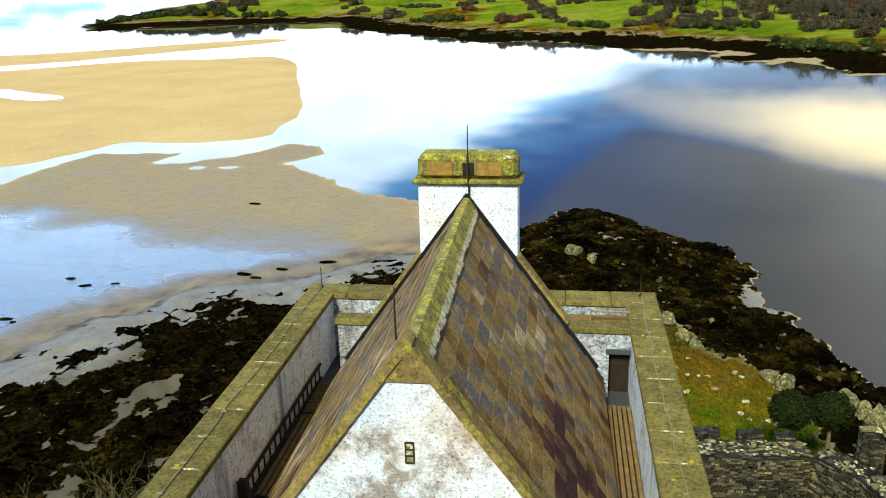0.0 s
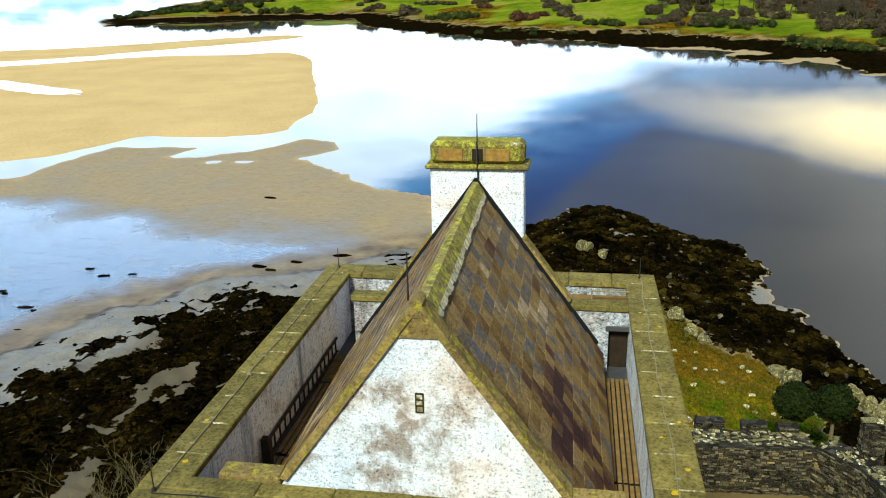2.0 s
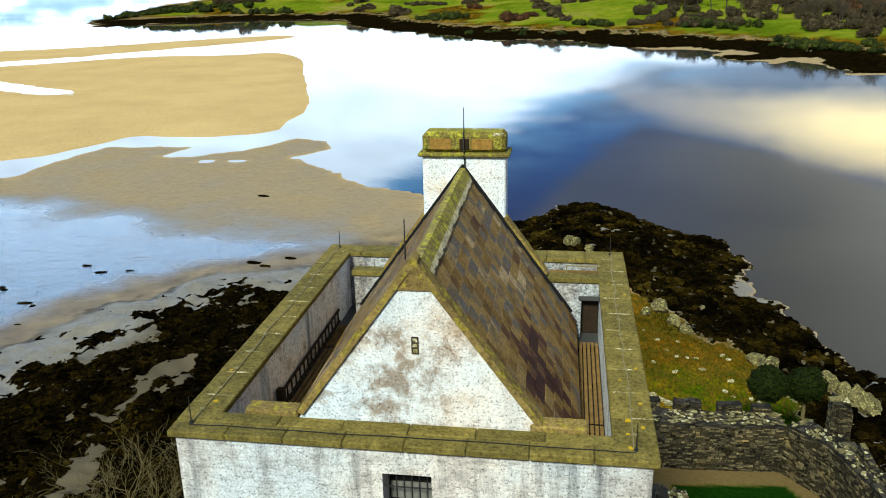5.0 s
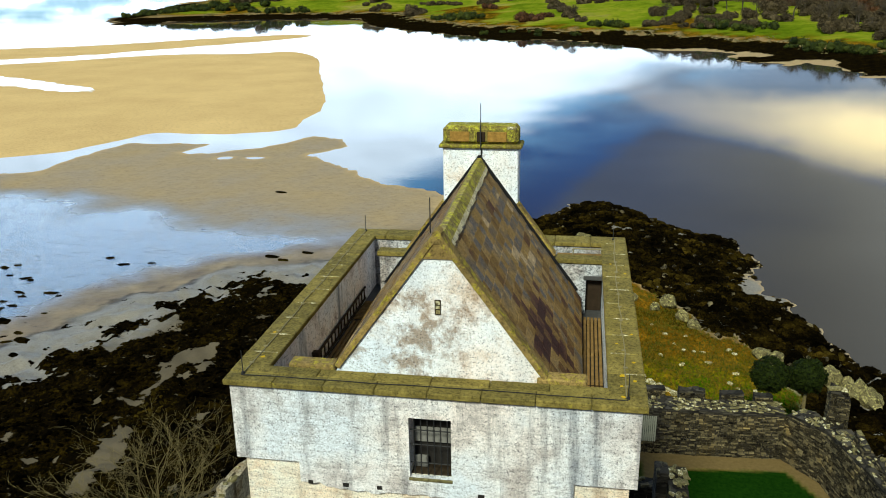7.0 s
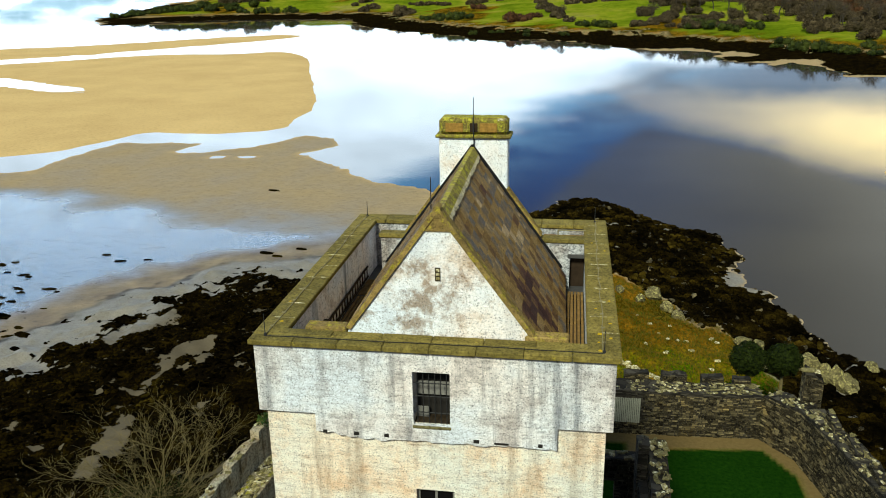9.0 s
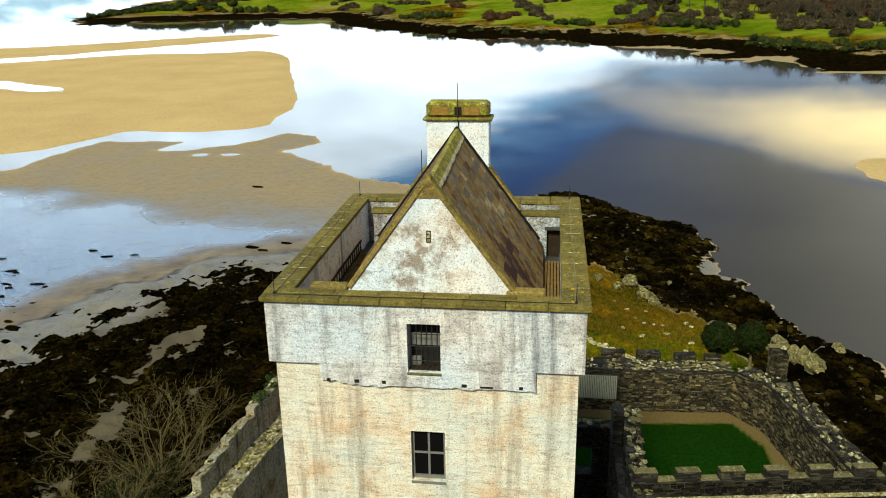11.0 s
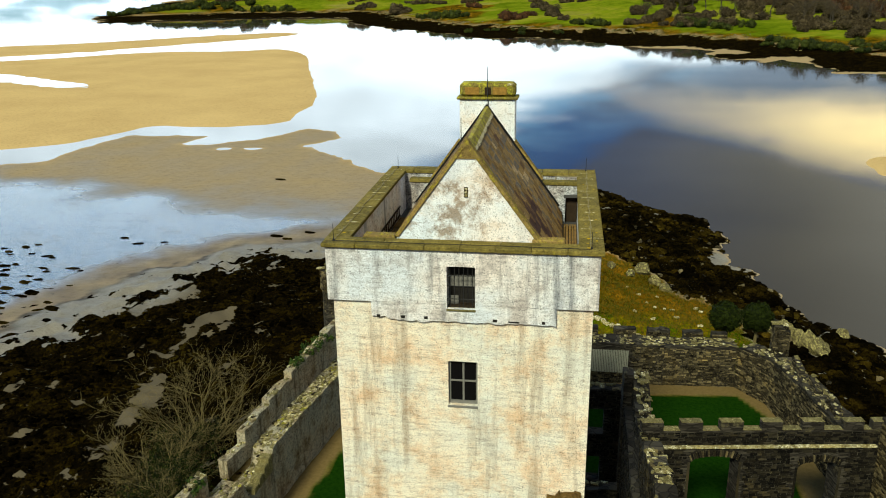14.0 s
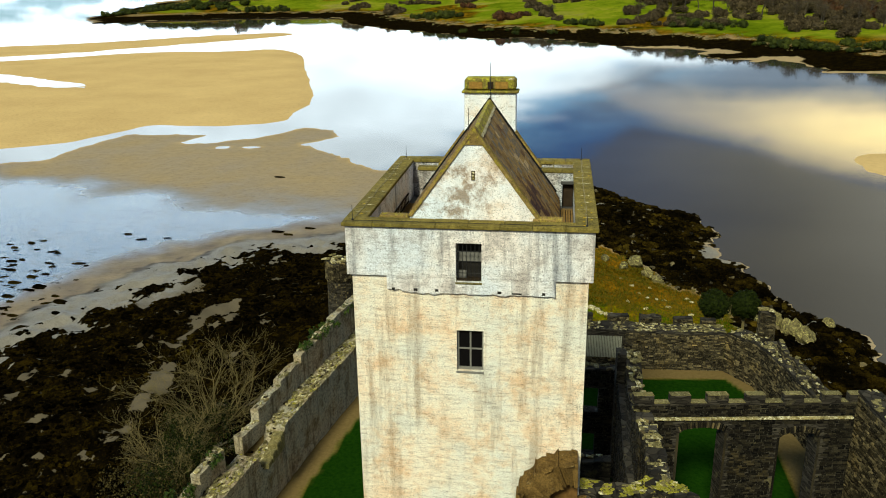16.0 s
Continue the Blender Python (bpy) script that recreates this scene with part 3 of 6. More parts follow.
def thing(name, at, label, category, group="", kind=""):
    e = new(name)
    e.location = at
    e.empty_display_size = 0.3
    return tagged(e, label, category, group, kind)


def box(bm, x0, x1, y0, y1, z0, z1, m=None):
    vs = [bm.verts.new((x, y, z)) for z in (z0, z1) for y in (y0, y1) for x in (x0, x1)]
    if m is not None:
        for v in vs:
            v.co = m @ v.co
    for f in ((0, 2, 3, 1), (4, 5, 7, 6), (0, 1, 5, 4), (2, 6, 7, 3), (0, 4, 6, 2), (1, 3, 7, 5)):
        bm.faces.new([vs[i] for i in f])
    return vs


def soft_box(x0, x1, y0, y1, z0, z1, bevel=0.02, m=None):
    bm = bmesh.new()
    box(bm, x0, x1, y0, y1, z0, z1, m)
    bmesh.ops.bevel(bm, geom=bm.edges[:], offset=bevel, segments=1, affect="EDGES")
    return bm


def rough_stone(rng, sx, sy, sz, jitter=0.16):
    """A worn block about its own centre."""
    bm = bmesh.new()
    box(bm, -sx / 2, sx / 2, -sy / 2, sy / 2, -sz / 2, sz / 2)
    bmesh.ops.bevel(bm, geom=bm.edges[:], offset=min(sx, sy, sz) * 0.2, segments=1, affect="EDGES")
    for v in bm.verts:
        v.co += Vector([rng.uniform(-1, 1) * s * jitter for s in (sx, sy, sz)]) * 0.5
    return bm


def prism(bm, outline, y0, y1):
    """A solid from an outline in x and z, drawn out along y."""
    a = [bm.verts.new((x, y0, z)) for x, z in outline]
    b = [bm.verts.new((x, y1, z)) for x, z in outline]
    n = len(outline)
    bm.faces.new(a)
    bm.faces.new(b[::-1])
    for i in range(n):
        bm.faces.new((a[i], b[i], b[(i + 1) % n], a[(i + 1) % n]))
    bmesh.ops.recalc_face_normals(bm, faces=bm.faces[:])


def rod(bm, a, b, r0, r1=None, sides=6):
    a, b = Vector(a), Vector(b)
    q = (b - a).to_track_quat("Z", "Y")
    r1 = r0 if r1 is None else r1
    rings = []
    for c, r in ((a, r0), (b, r1)):
        rings.append([bm.verts.new(c + q @ Vector((math.cos(k * math.tau / sides) * r, math.sin(k * math.tau / sides) * r, 0))) for k in range(sides)])
    for k in range(sides):
        bm.faces.new((rings[0][k], rings[0][(k + 1) % sides], rings[1][(k + 1) % sides], rings[1][k]))
    bm.faces.new(rings[0][::-1])
    bm.faces.new(rings[1])

# ---- ground and water ----
SEA = -6.0
CASTLE_SHORE = [(-49, 54), (-47, 62), (-38, 73), (-28, 78), (-17, 87), (-3, 100), (4, 109), (10, 105), (16, 97), (20, 92), (23, 86), (23, 77), (22, 73), (25, 71), (27, 61),
                (28, 56), (31, 52), (33, 46), (38, 35), (44, 20), (50, 0), (60, -60), (60, -200), (-120, -200), (-90, -60), (-66, 10), (-54, 40)]
FAR_SHORE = [(-366, 591), (-341, 641), (-273, 677), (-183, 673), (-151, 574), (-102, 505), (-39, 434), (2, 422), (28, 387), (61, 354), (76, 301), (85, 316), (94, 270), (105, 277),
             (160, 262), (260, 230), (700, 150), (1900, 150), (1900, 2500), (-900, 2500), (-560, 1100), (-420, 690)]
GOLD_BANK = [(-340, 250), (-231, 308), (-192, 354), (-150, 352), (-136, 372), (-112, 338), (-99, 298), (-82.5, 249), (-69.5, 212), (-64.5, 192), (-65, 179), (-62, 163), (-82, 156), (-94, 160), (-97, 148), (-103, 130), (-200, 90), (-340, 120)]
GREY_BANK = [(-95, 118), (-96, 129), (-94, 139), (-93, 146), (-74, 147), (-77, 137), (-73, 137), (-62, 144), (-55, 157), (-48, 155), (-44, 147), (-50, 138), (-41, 129), (-29, 116),
             (-20, 113), (-15, 97), (-14, 90), (-30, 70), (-60, 20), (-150, 0), (-220, 60), (-200, 85)]
SPIT = [(55.5, 129), (59, 136), (70, 140), (90, 130), (90, 105), (62, 112), (56, 122)]
BAR = [(-420, 330), (-286, 386), (-252, 408), (-199, 473), (-162, 488), (-157, 452), (-206, 382), (-241, 326), (-400, 270)]
MEADOW = [(-4, 60), (8, 65), (12, 61), (14, 57), (18, 54.5), (19.6, 48), (19.2, 40), (18.6, 30), (20, -60), (-13.5, -60), (-13.5, 33), (-9, 48)]
GAPS = [[(-32.4, 48.5), (-27.6, 48.4), (-27.5, 46.6), (-29.3, 43.9), (-29.9, 40.8), (-29.6, 37.7), (-31.3, 39.7), (-31.6, 43.1)],
        [(-31.2, 34.9), (-27.8, 31.4), (-26.3, 27.0), (-26.9, 25.5), (-26.0, 20.7), (-27.4, 21.7), (-28.0, 25.8)],
        [(-40.8, 28.6), (-40.7, 30.0), (-42.4, 32.8), (-42.4, 35.1), (-40.7, 33.4), (-38.8, 28.3), (-39.1, 26.6)],
        [(-38.2, 32.4), (-36.8, 33.5), (-36.3, 32.2), (-37.5, 31.6)],
        [(-30.6, 35.6), (-27.4, 33.0), (-26.5, 30.0), (-26.3, 25.6), (-26.9, 23.0), (-29.4, 27.0), (-29.2, 30.4)],
        [(-28.9, 22.5), (-27.4, 24.0), (-25.9, 20.7), (-28.2, 20.9)],
        [(-42.0, 49.3), (-40.6, 50.6), (-39.6, 55.2), (-36.3, 56.5), (-34.5, 54.7), (-37.2, 50.2), (-39.0, 47.6)]]
PALE_COVE = [(19.8, 73.0), (21.5, 77.5), (25, 77), (26, 71.5), (22, 70.5)]
POOL = [(-260, 285), (-189, 252), (-158, 235), (-147, 225), (-161, 223), (-179, 233), (-260, 262)]


def inside(poly, X, Y):
    """Signed distance to a polygon, positive inside."""
    best, ins = np.full(X.shape, 1e9), np.zeros(X.shape, bool)
    for (ax, ay), (bx, by) in zip(poly, poly[1:] + poly[:1]):
        ex, ey = bx - ax, by - ay
        t = np.clip(((X - ax) * ex + (Y - ay) * ey) / (ex * ex + ey * ey), 0, 1)
        best = np.minimum(best, np.hypot(X - ax - t * ex, Y - ay - t * ey))
        cross = (ay > Y) != (by > Y)
        ins ^= cross & (X < ax + (Y - ay) * ex / (ey if ey else 1e-9))
    return np.where(ins, best, -best)


def rounded(poly):
    """The outline with its corners cut twice."""
    for _ in range(2):
        poly = [(a[0] * p + b[0] * (1 - p), a[1] * p + b[1] * (1 - p)) for a, b in zip(poly, poly[1:] + poly[:1]) for p in (0.75, 0.25)]
    return poly


def waves(X, Y, size, seed, octaves=4):
    """Smooth value noise from summed turned sines, about -1 to 1."""
    rng, out, amp = np.random.RandomState(seed), np.zeros(X.shape), 1.0
    for _ in range(octaves):
        for _ in range(5):
            a, ph = rng.uniform(0, math.tau, 2)
            k = math.tau / size * rng.uniform(0.7, 1.4)
            out += amp / 3.2 * np.sin((X * math.cos(a) + Y * math.sin(a)) * k + ph + 1.3 * np.sin((X * math.sin(a) - Y * math.cos(a)) * k * 0.6 + ph))
        size, amp = size / 2.1, amp * 0.55
    return out


def step(v, lo, hi):
    t = np.clip((v - lo) / (hi - lo), 0, 1)
    return t * t * (3 - 2 * t)


def spread(*runs):
    """Grid lines: runs of (start, end, spacing)."""
    return np.unique(np.round(np.concatenate([np.arange(a, b, s) for a, b, s in runs] + [[runs[-1][1]]]), 3))


def land(X, Y):
    """The height of the ground and the weights of what covers it."""
    d = inside(CASTLE_SHORE, X, Y) + 1.2 * waves(X, Y, 14, 3)
    side = step(X, -14, 8)
    rise = (0.095 + 0.125 * side) * np.maximum(d, 0)
    hill = SEA + np.minimum(rise, 5.4 + 0.02 * np.maximum(d, 0))
    castle = inside([(-14.5, -60), (-14.5, 30), (-9, 34), (16, 32), (19, 24), (22, -60)], X, Y)
    level = step(castle, -7, 0)
    hill = hill * (1 - level) + 0.0 * level
    rocky = step(d, 0, 4) * (1 - step(inside(MEADOW, X, Y), -3, 0))
    hill = hill + rocky * (1 - level) * (0.32 * waves(X, Y, 5, 5) + 0.16 * waves(X, Y, 1.9, 6)) + (1 - level) * step(hill, -3.4, -2.4) * 0.15 * waves(X, Y, 7, 8)
    hill = np.where((X < -10) & (d > -1), np.maximum(hill, SEA + 0.054 + 0.03 * np.clip(d, 0, 3)), hill)
    gold = inside(rounded(GOLD_BANK), X, Y) + 0.35 * waves(X, Y, 26, 11, 3) + 0.25 * waves(X, Y, 5, 17, 2)
    pool = inside(POOL, X, Y) + 1.5 * waves(X, Y, 9, 12)
    gold = np.minimum(gold, -pool)
    grey = inside(GREY_BANK, X, Y) + 0.7 * waves(X, Y, 14, 13) + 0.5 * waves(X, Y, 2.2, 16, 2)
    puddle = 1.0 - np.minimum(np.hypot((X + 65.6) / 1.9, (Y - 133.6) / 1.3), np.hypot((X + 59.7) / 2.1, (Y - 134.2) / 1.2))
    grey = np.where(puddle > -0.4, np.minimum(grey, -1.6 * puddle), grey)
    bar = np.maximum(inside(rounded(BAR), X, Y) + 2.0 * waves(X, Y, 30, 14), inside(SPIT, X, Y) + 0.7 * waves(X, Y, 12, 15))
    flats = SEA - 0.8 + np.maximum.reduce([0.8 + 0.05 * np.clip(gold, -16, 6), 0.8 + 0.045 * np.clip(grey, -16, 1.2) , 0.8 + 0.05 * np.clip(bar, -16, 6)])
    far = inside(FAR_SHORE, X, Y)
    fd = far + 5 * waves(X, Y, 60, 21)
    shore = SEA + np.where(fd > 0, np.minimum(0.085 * fd, 3.5 + 0.10 * np.maximum(fd - 38, 0)), np.maximum(0.05 * fd, -0.8))
    shore = shore + step(fd, 40, 160) * 3.0 * waves(X, Y, 190, 22, 2)
    shore = np.minimum(shore, 130 + 20 * waves(X, Y, 500, 23, 2))
    z = np.maximum.reduce([np.where(d > 0, hill, np.maximum(SEA + 0.06 * d, SEA - 0.9)), flats, shore])
    meadow = inside(MEADOW, X, Y) + 1.5 * waves(X, Y, 8, 32)
    # weights
    on_castle = step(d, -0.5, 0.5)
    beach = on_castle * (1 - step(meadow, -0.6, 0.6))
    patches = waves(X * 0.75, Y * 1.25, 9, 51, 4)
    gap = np.maximum.reduce([inside(g, X, Y) for g in GAPS]) + 0.6 * waves(X, Y, 2.4, 54, 3)
    left = step(0.8 * patches + 0.5 * waves(X, Y, 2.6, 53, 3) + 2.0 * step(d, 1.5, 14) - 0.85 + 0.5 * step(X, -26, -8), -0.35, 0.35) * (1 - 0.9 * step(gap, 0.0, 1.3))
    right = step(patches + 1.6, -0.2, 0.4) * (1 - step(inside(PALE_COVE, X, Y) + 0.8 * waves(X, Y, 2.5, 55, 3), -0.3, 0.3))
    sparse = step(waves(X * 0.8, Y * 1.5, 5, 52, 3) - 0.85, -0.1, 0.1)
    weed = on_castle * np.where(X < -8, left, right) * (1 - step(meadow, -0.6, 0.6))
    weed = np.maximum(weed, sparse * step(grey, 0, 2) * step(-X, 38, 60) * step(-Y, -85, -60))
    near_weed = weed
    weed = np.maximum(0.0, step(fd + 4 - 9 * step(X, 10, 70) * step(waves(X, Y, 45, 36, 2), -0.5, 0.3), 2, 5) * (1 - step(fd + 6 * waves(X, Y, 22, 33), 30, 40)))
    weed = np.maximum(0.15 + 0.48 * near_weed, 0.15 + 0.7 * weed)
    grass = on_castle * step(meadow, -0.6, 0.6) + step(fd + 6 * waves(X, Y, 22, 33), 32, 42)
    field = step(fd + 9 * waves(X, Y, 40, 34), 44, 58) * step(waves(X, Y, 130, 35, 2) + 0.75, 0.0, 0.25)
    wet = np.clip(step(-gold, -3, 1) * step(grey, -2, 2) * (0.14 + 0.86 * step(-(Y + 0.25 * (X + 60) + 3.5 * waves(X, Y, 25, 41)), -107, -86) + 0.07 * waves(X, Y, 18, 42)), 0, 1)
    damp = np.maximum(step(grey, -2, 2) * step(-gold, -3, 1), step(fd, -30, -10))
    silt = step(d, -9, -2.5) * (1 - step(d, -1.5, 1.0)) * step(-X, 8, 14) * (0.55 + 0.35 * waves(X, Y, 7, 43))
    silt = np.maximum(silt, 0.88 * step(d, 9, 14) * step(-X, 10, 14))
    rim = 0.95 * np.exp(-((d - 0.2 + 0.5 * waves(X, Y, 3.5, 45, 3)) / 0.5) ** 2) * step(-X, 8, 14) * np.clip(0.8 + 0.5 * waves(X, Y, 12, 46, 2), 0, 1) * step(Y, 20, 30)
    dry = step(Y - 0.35 * (X - 12) + 3.0 * waves(X, Y, 9, 44), 39, 52)
    wet = wet * (1 - 0.75 * step(d, -8, -2))
    wet = np.maximum(wet, 0.34 * step(d, -1, 0) * (1 - step(d, 9, 14)) * beach)
    yard_r = inside([(8.6, 9), (8.6, 28.6), (14.8, 29.2), (16.2, 26.5), (16.2, 9)], X, Y)
    yard_l = inside([(-3.0, -12), (-13.2, -12), (-12.2, 1.5), (-10.6, 13.4), (-10.1, 17.5), (-9.1, 23.6), (-8.5, 27), (-3.0, 27)], X, Y)
    # hall floor takes the dark lawn tone to deepen the shade inside
    hall = inside([(3.0, 0.5), (6.6, 0.5), (6.8, 29.0), (3.0, 29.0)], X, Y)
    yard_l = yard_l + 0.12 * waves(X, Y, 2.5, 61, 2)
    lawn = np.clip(step(yard_r, -0.13, 0.13) + step(yard_l, -0.13, 0.13) + step(hall, -0.13, 0.13), 0, 1)
    path = level * step(castle, -0.6, 0.0) * (1 - lawn)
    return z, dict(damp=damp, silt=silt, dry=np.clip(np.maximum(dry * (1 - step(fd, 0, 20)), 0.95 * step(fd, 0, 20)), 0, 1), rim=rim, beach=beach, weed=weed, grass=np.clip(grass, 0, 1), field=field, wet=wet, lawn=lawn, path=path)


def ground_sheet():
    xs = spread((-2500, -700, 120), (-700, -320, 16), (-320, -130, 5), (-130, -60, 1.6), (-60, 46, 0.5), (-12, 18, 0.25), (46, 130, 3), (130, 420, 10), (420, 2500, 120))
    ys = spread((-900, -100, 80), (-100, -8, 6), (-8, 112, 0.5), (8, 31, 0.25), (112, 180, 1.6), (180, 420, 4), (420, 720, 6), (720, 1100, 20), (1100, 3900, 200))
    X, Y = np.meshgrid(xs, ys)
    Z, weights = land(X, Y)
    me = bpy.data.meshes.new("ground")
    nx, ny = len(xs), len(ys)
    i = (np.arange(ny - 1)[:, None] * nx + np.arange(nx - 1)[None, :]).ravel()
    faces = np.stack([i, i + 1, i + nx + 1, i + nx], 1)
    me.vertices.add(nx * ny)
    me.vertices.foreach_set("co", np.stack([X, Y, Z], -1).ravel())
    me.loops.add(faces.size)
    me.loops.foreach_set("vertex_index", faces.ravel())
    me.polygons.add(len(faces))
    me.polygons.foreach_set("loop_start", np.arange(len(faces)) * 4)
    me.update(calc_edges=True)
    me.polygons.foreach_set("use_smooth", np.ones(len(faces), bool))
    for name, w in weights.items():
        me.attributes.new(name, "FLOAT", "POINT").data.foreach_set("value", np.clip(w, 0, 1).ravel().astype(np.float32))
    me.materials.append(GROUND)
    return tagged(new("ground", me), "tidal sand flats, weedy rock shore and grassy headland", "ground", kind="structure")


def ground_z(x, y):
    return float(land(np.array([[float(x)]]), np.array([[float(y)]]))[0][0, 0])


ground = ground_sheet()
bm = bmesh.new()
w = [bm.verts.new(v) for v in ((-4000, -3000, SEA), (4000, -3000, SEA), (4000, 4300, SEA), (-4000, 4300, SEA))]
bm.faces.new(w)
tagged(part("water", bm, WATER), "calm estuary water reflecting bright cloud", "water", kind="structure")

# ---- tower house ----
TOP = 19.64            # top of the parapet coping
CO = 4.04              # half width over the coping
UP, LOW = 3.94, 3.80   # half widths of the upper and lower walls
FRONT, BACK = -0.02, 10.02
IN = 3.38              # half width inside the parapet
LEDGE = 17.86
WALKZ = 18.12
GF, GB = 0.74, 7.95    # front faces of the two gables
RIDGE, PITCH = 22.34, 1.37

tower = thing("tower_house", (0, 5, 0), "tall limewashed stone tower house with parapet and slate roof", "tower")


def walls_with_window(bm, x0, x1, y0, y1, z0, z1, holes):
    """A front wall as a solid with real openings: piers and lintels butted round the holes (x0, x1, z0, z1)."""
    zs = sorted({z0, z1, *[h[2] for h in holes], *[h[3] for h in holes]})
    for a, b in zip(zs, zs[1:]):
        gaps = sorted((h[0], h[1]) for h in holes if h[2] <= a and h[3] >= b)
        x = x0
        for g in gaps + [(x1, x1)]:
            if g[0] > x:
                box(bm, x, g[0], y0, y1, a, b)
            x = g[1]
    bmesh.ops.remove_doubles(bm, verts=bm.verts[:], dist=0.0005)


W1 = (-0.385, 0.435, 17.72, 19.03)
W2 = (-0.385, 0.495, 14.52, 15.99)
bm = bmesh.new()
walls_with_window(bm, -LOW, LOW, 0.18, 1.3, -1.0, LEDGE - 0.55, [W2, ])
part("wall", bm, LIME, tower, "cream limewashed lower front wall")
bm = bmesh.new()
walls_with_window(bm, -LOW, LOW, 0.18, 1.3, LEDGE - 0.55, LEDGE, [(W1[0], W1[1], W1[2], LEDGE)])
part("wall", bm, LIME, tower)
bm = bmesh.new()
walls_with_window(bm, -UP, UP, 0.06, 0.74, LEDGE, TOP - 0.13, [(W1[0], W1[1], LEDGE, W1[3])])
part("wall", bm, LIME_UP, tower, "grey-white upper front wall")
rng = random.Random(3)
for x0, x1, top in ((-2.64, W1[0], LEDGE - 0.003), (W1[0], W1[1], W1[2]), (W1[1], 2.77, LEDGE - 0.003)):
    n = round((x1 - x0) / 0.13)
    edge = [(x1 + (x0 - x1) * k / n, 17.31 + 0.05 * noise.noise(Vector((x1 + (x0 - x1) * k / n, 0.3, 7)) * 1.7) + rng.uniform(-0.028, 0.028) + 0.07 * (x0 + (x1 - x0) * (1 - k / n) < -2.2)) for k in range(n + 1)]
    bm = bmesh.new()
    prism(bm, [(x0, top), (x1, top)] + edge, 0.075, 0.178)
    part("wall", bm, LIME_UP, tower)
for s in (-1, 1):
    a, b = sorted((s * LOW, s * (LOW - 1.1)))
    bm = bmesh.new()
    box(bm, a, b, 1.3, 9.7, -1.0, LEDGE)
    part("wall", bm, LIME, tower)
    a, b = sorted((s * UP, s * IN))
    bm = bmesh.new()
    box(bm, a, b, 0.74, 9.42, LEDGE, TOP - 0.13)
    bmesh.ops.subdivide_edges(bm, edges=[e for e in bm.edges if abs(e.verts[0].co.y - e.verts[1].co.y) > 1], cuts=8)
    part("wall", bm, LIME_IN, tower)
bm = bmesh.new()
box(bm, -LOW, LOW, 9.7, 9.9, -1.0, LEDGE)
part("wall", bm, LIME, tower)
bm = bmesh.new()
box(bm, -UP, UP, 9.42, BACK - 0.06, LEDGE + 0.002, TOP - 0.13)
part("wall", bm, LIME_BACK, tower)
bm = bmesh.new()
box(bm, -IN, IN, 0.74, 9.42, WALKZ - 0.3, WALKZ - 0.08)
part("wall_walk", bm, LEAD, tower, "lead-covered wall walk, darkened for shade")
bm = bmesh.new()
box(bm, -2.6, 2.6, 1.4, 9.6, 13.9, 14.0)
part("inner_floor", bm, DARK, tower)

# the front gable and the roof stand a little askew to the walls
TURN = Matrix.Translation((0, 7.95, 0)) @ Matrix.Rotation(0.0155, 4, "Z") @ Matrix.Translation((0, -7.95, 0))


def turned(ob):
    ob.matrix_basis = TURN @ ob.matrix_basis
    return ob


rng = random.Random(4)


def coping_run(along, fixed0, fixed1, a, b, step_len):
    """Coping stones butted along one side; along: 'x' or 'y'."""
    n = round((b - a) / step_len)
    for k in range(n):
        u, v = a + (b - a) * k / n + 0.004, a + (b - a) * (k + 1) / n - 0.004
        dz = rng.uniform(-0.008, 0.008)
        if along == "x":
            part("coping_stone", soft_box(u, v, fixed0, fixed1, TOP - 0.13, TOP + dz, 0.018), COPING, tower)
        else:
            part("coping_stone", soft_box(fixed0, fixed1, u, v, TOP - 0.13, TOP + dz, 0.018), COPING, tower)
            w = rng.uniform(0.25, 0.56)
            c = rng.uniform(fixed0 + w / 2 + 0.03, fixed1 - w / 2 - 0.03) if w < fixed1 - fixed0 - 0.06 else (fixed0 + fixed1) / 2
            part("joint_mortar", soft_box(c - w / 2, c + w / 2, v - 0.004, v + 0.012, TOP - 0.03, TOP + 0.010, 0.003), CAPSTONE, tower)


coping_run("x", FRONT - 0.02, 0.34, -CO, CO, 1.0)
coping_run("x", 0.345, 0.66, -IN, IN, 1.1)
coping_run("x", 9.36, BACK, -CO, CO, 1.0)
coping_run("y", -CO, -IN + 0.05, 0.345, 9.355, 0.9)
coping_run("y", IN - 0.05, CO, 0.345, 9.355, 0.9)

# gables
for y0, y1, base in ((GF, GF + 0.35, TOP - 0.05), (GB, GB + 0.75, 18.43)):
    head = RIDGE + (0.075 if y0 == GF else 0.0)
    half = (head - base) / PITCH + 0.02
    bm = bmesh.new()
    prism(bm, [(-half, base), (half, base), (0, head)], y0, y1)
    g = part("gable", bm, LIME_GABLE, tower, "white harled gable wall")
    if y0 == GF:
        turned(g)
bm = bmesh.new()
box(bm, -2.86, 2.86, GB + 0.002, GB + 0.74, WALKZ - 0.1, 18.43)
part("gable", bm, LIME_IN, tower)
bm = bmesh.new()
half = (RIDGE - (WALKZ - 0.1)) / PITCH
prism(bm, [(-half, WALKZ - 0.1), (half, WALKZ - 0.1), (2.02, TOP - 0.06), (-2.02, TOP - 0.06)], GF + 0.004, GF + 0.34)
turned(part("gable", bm, LIME_GABLE, tower))
ang = math.atan(PITCH)
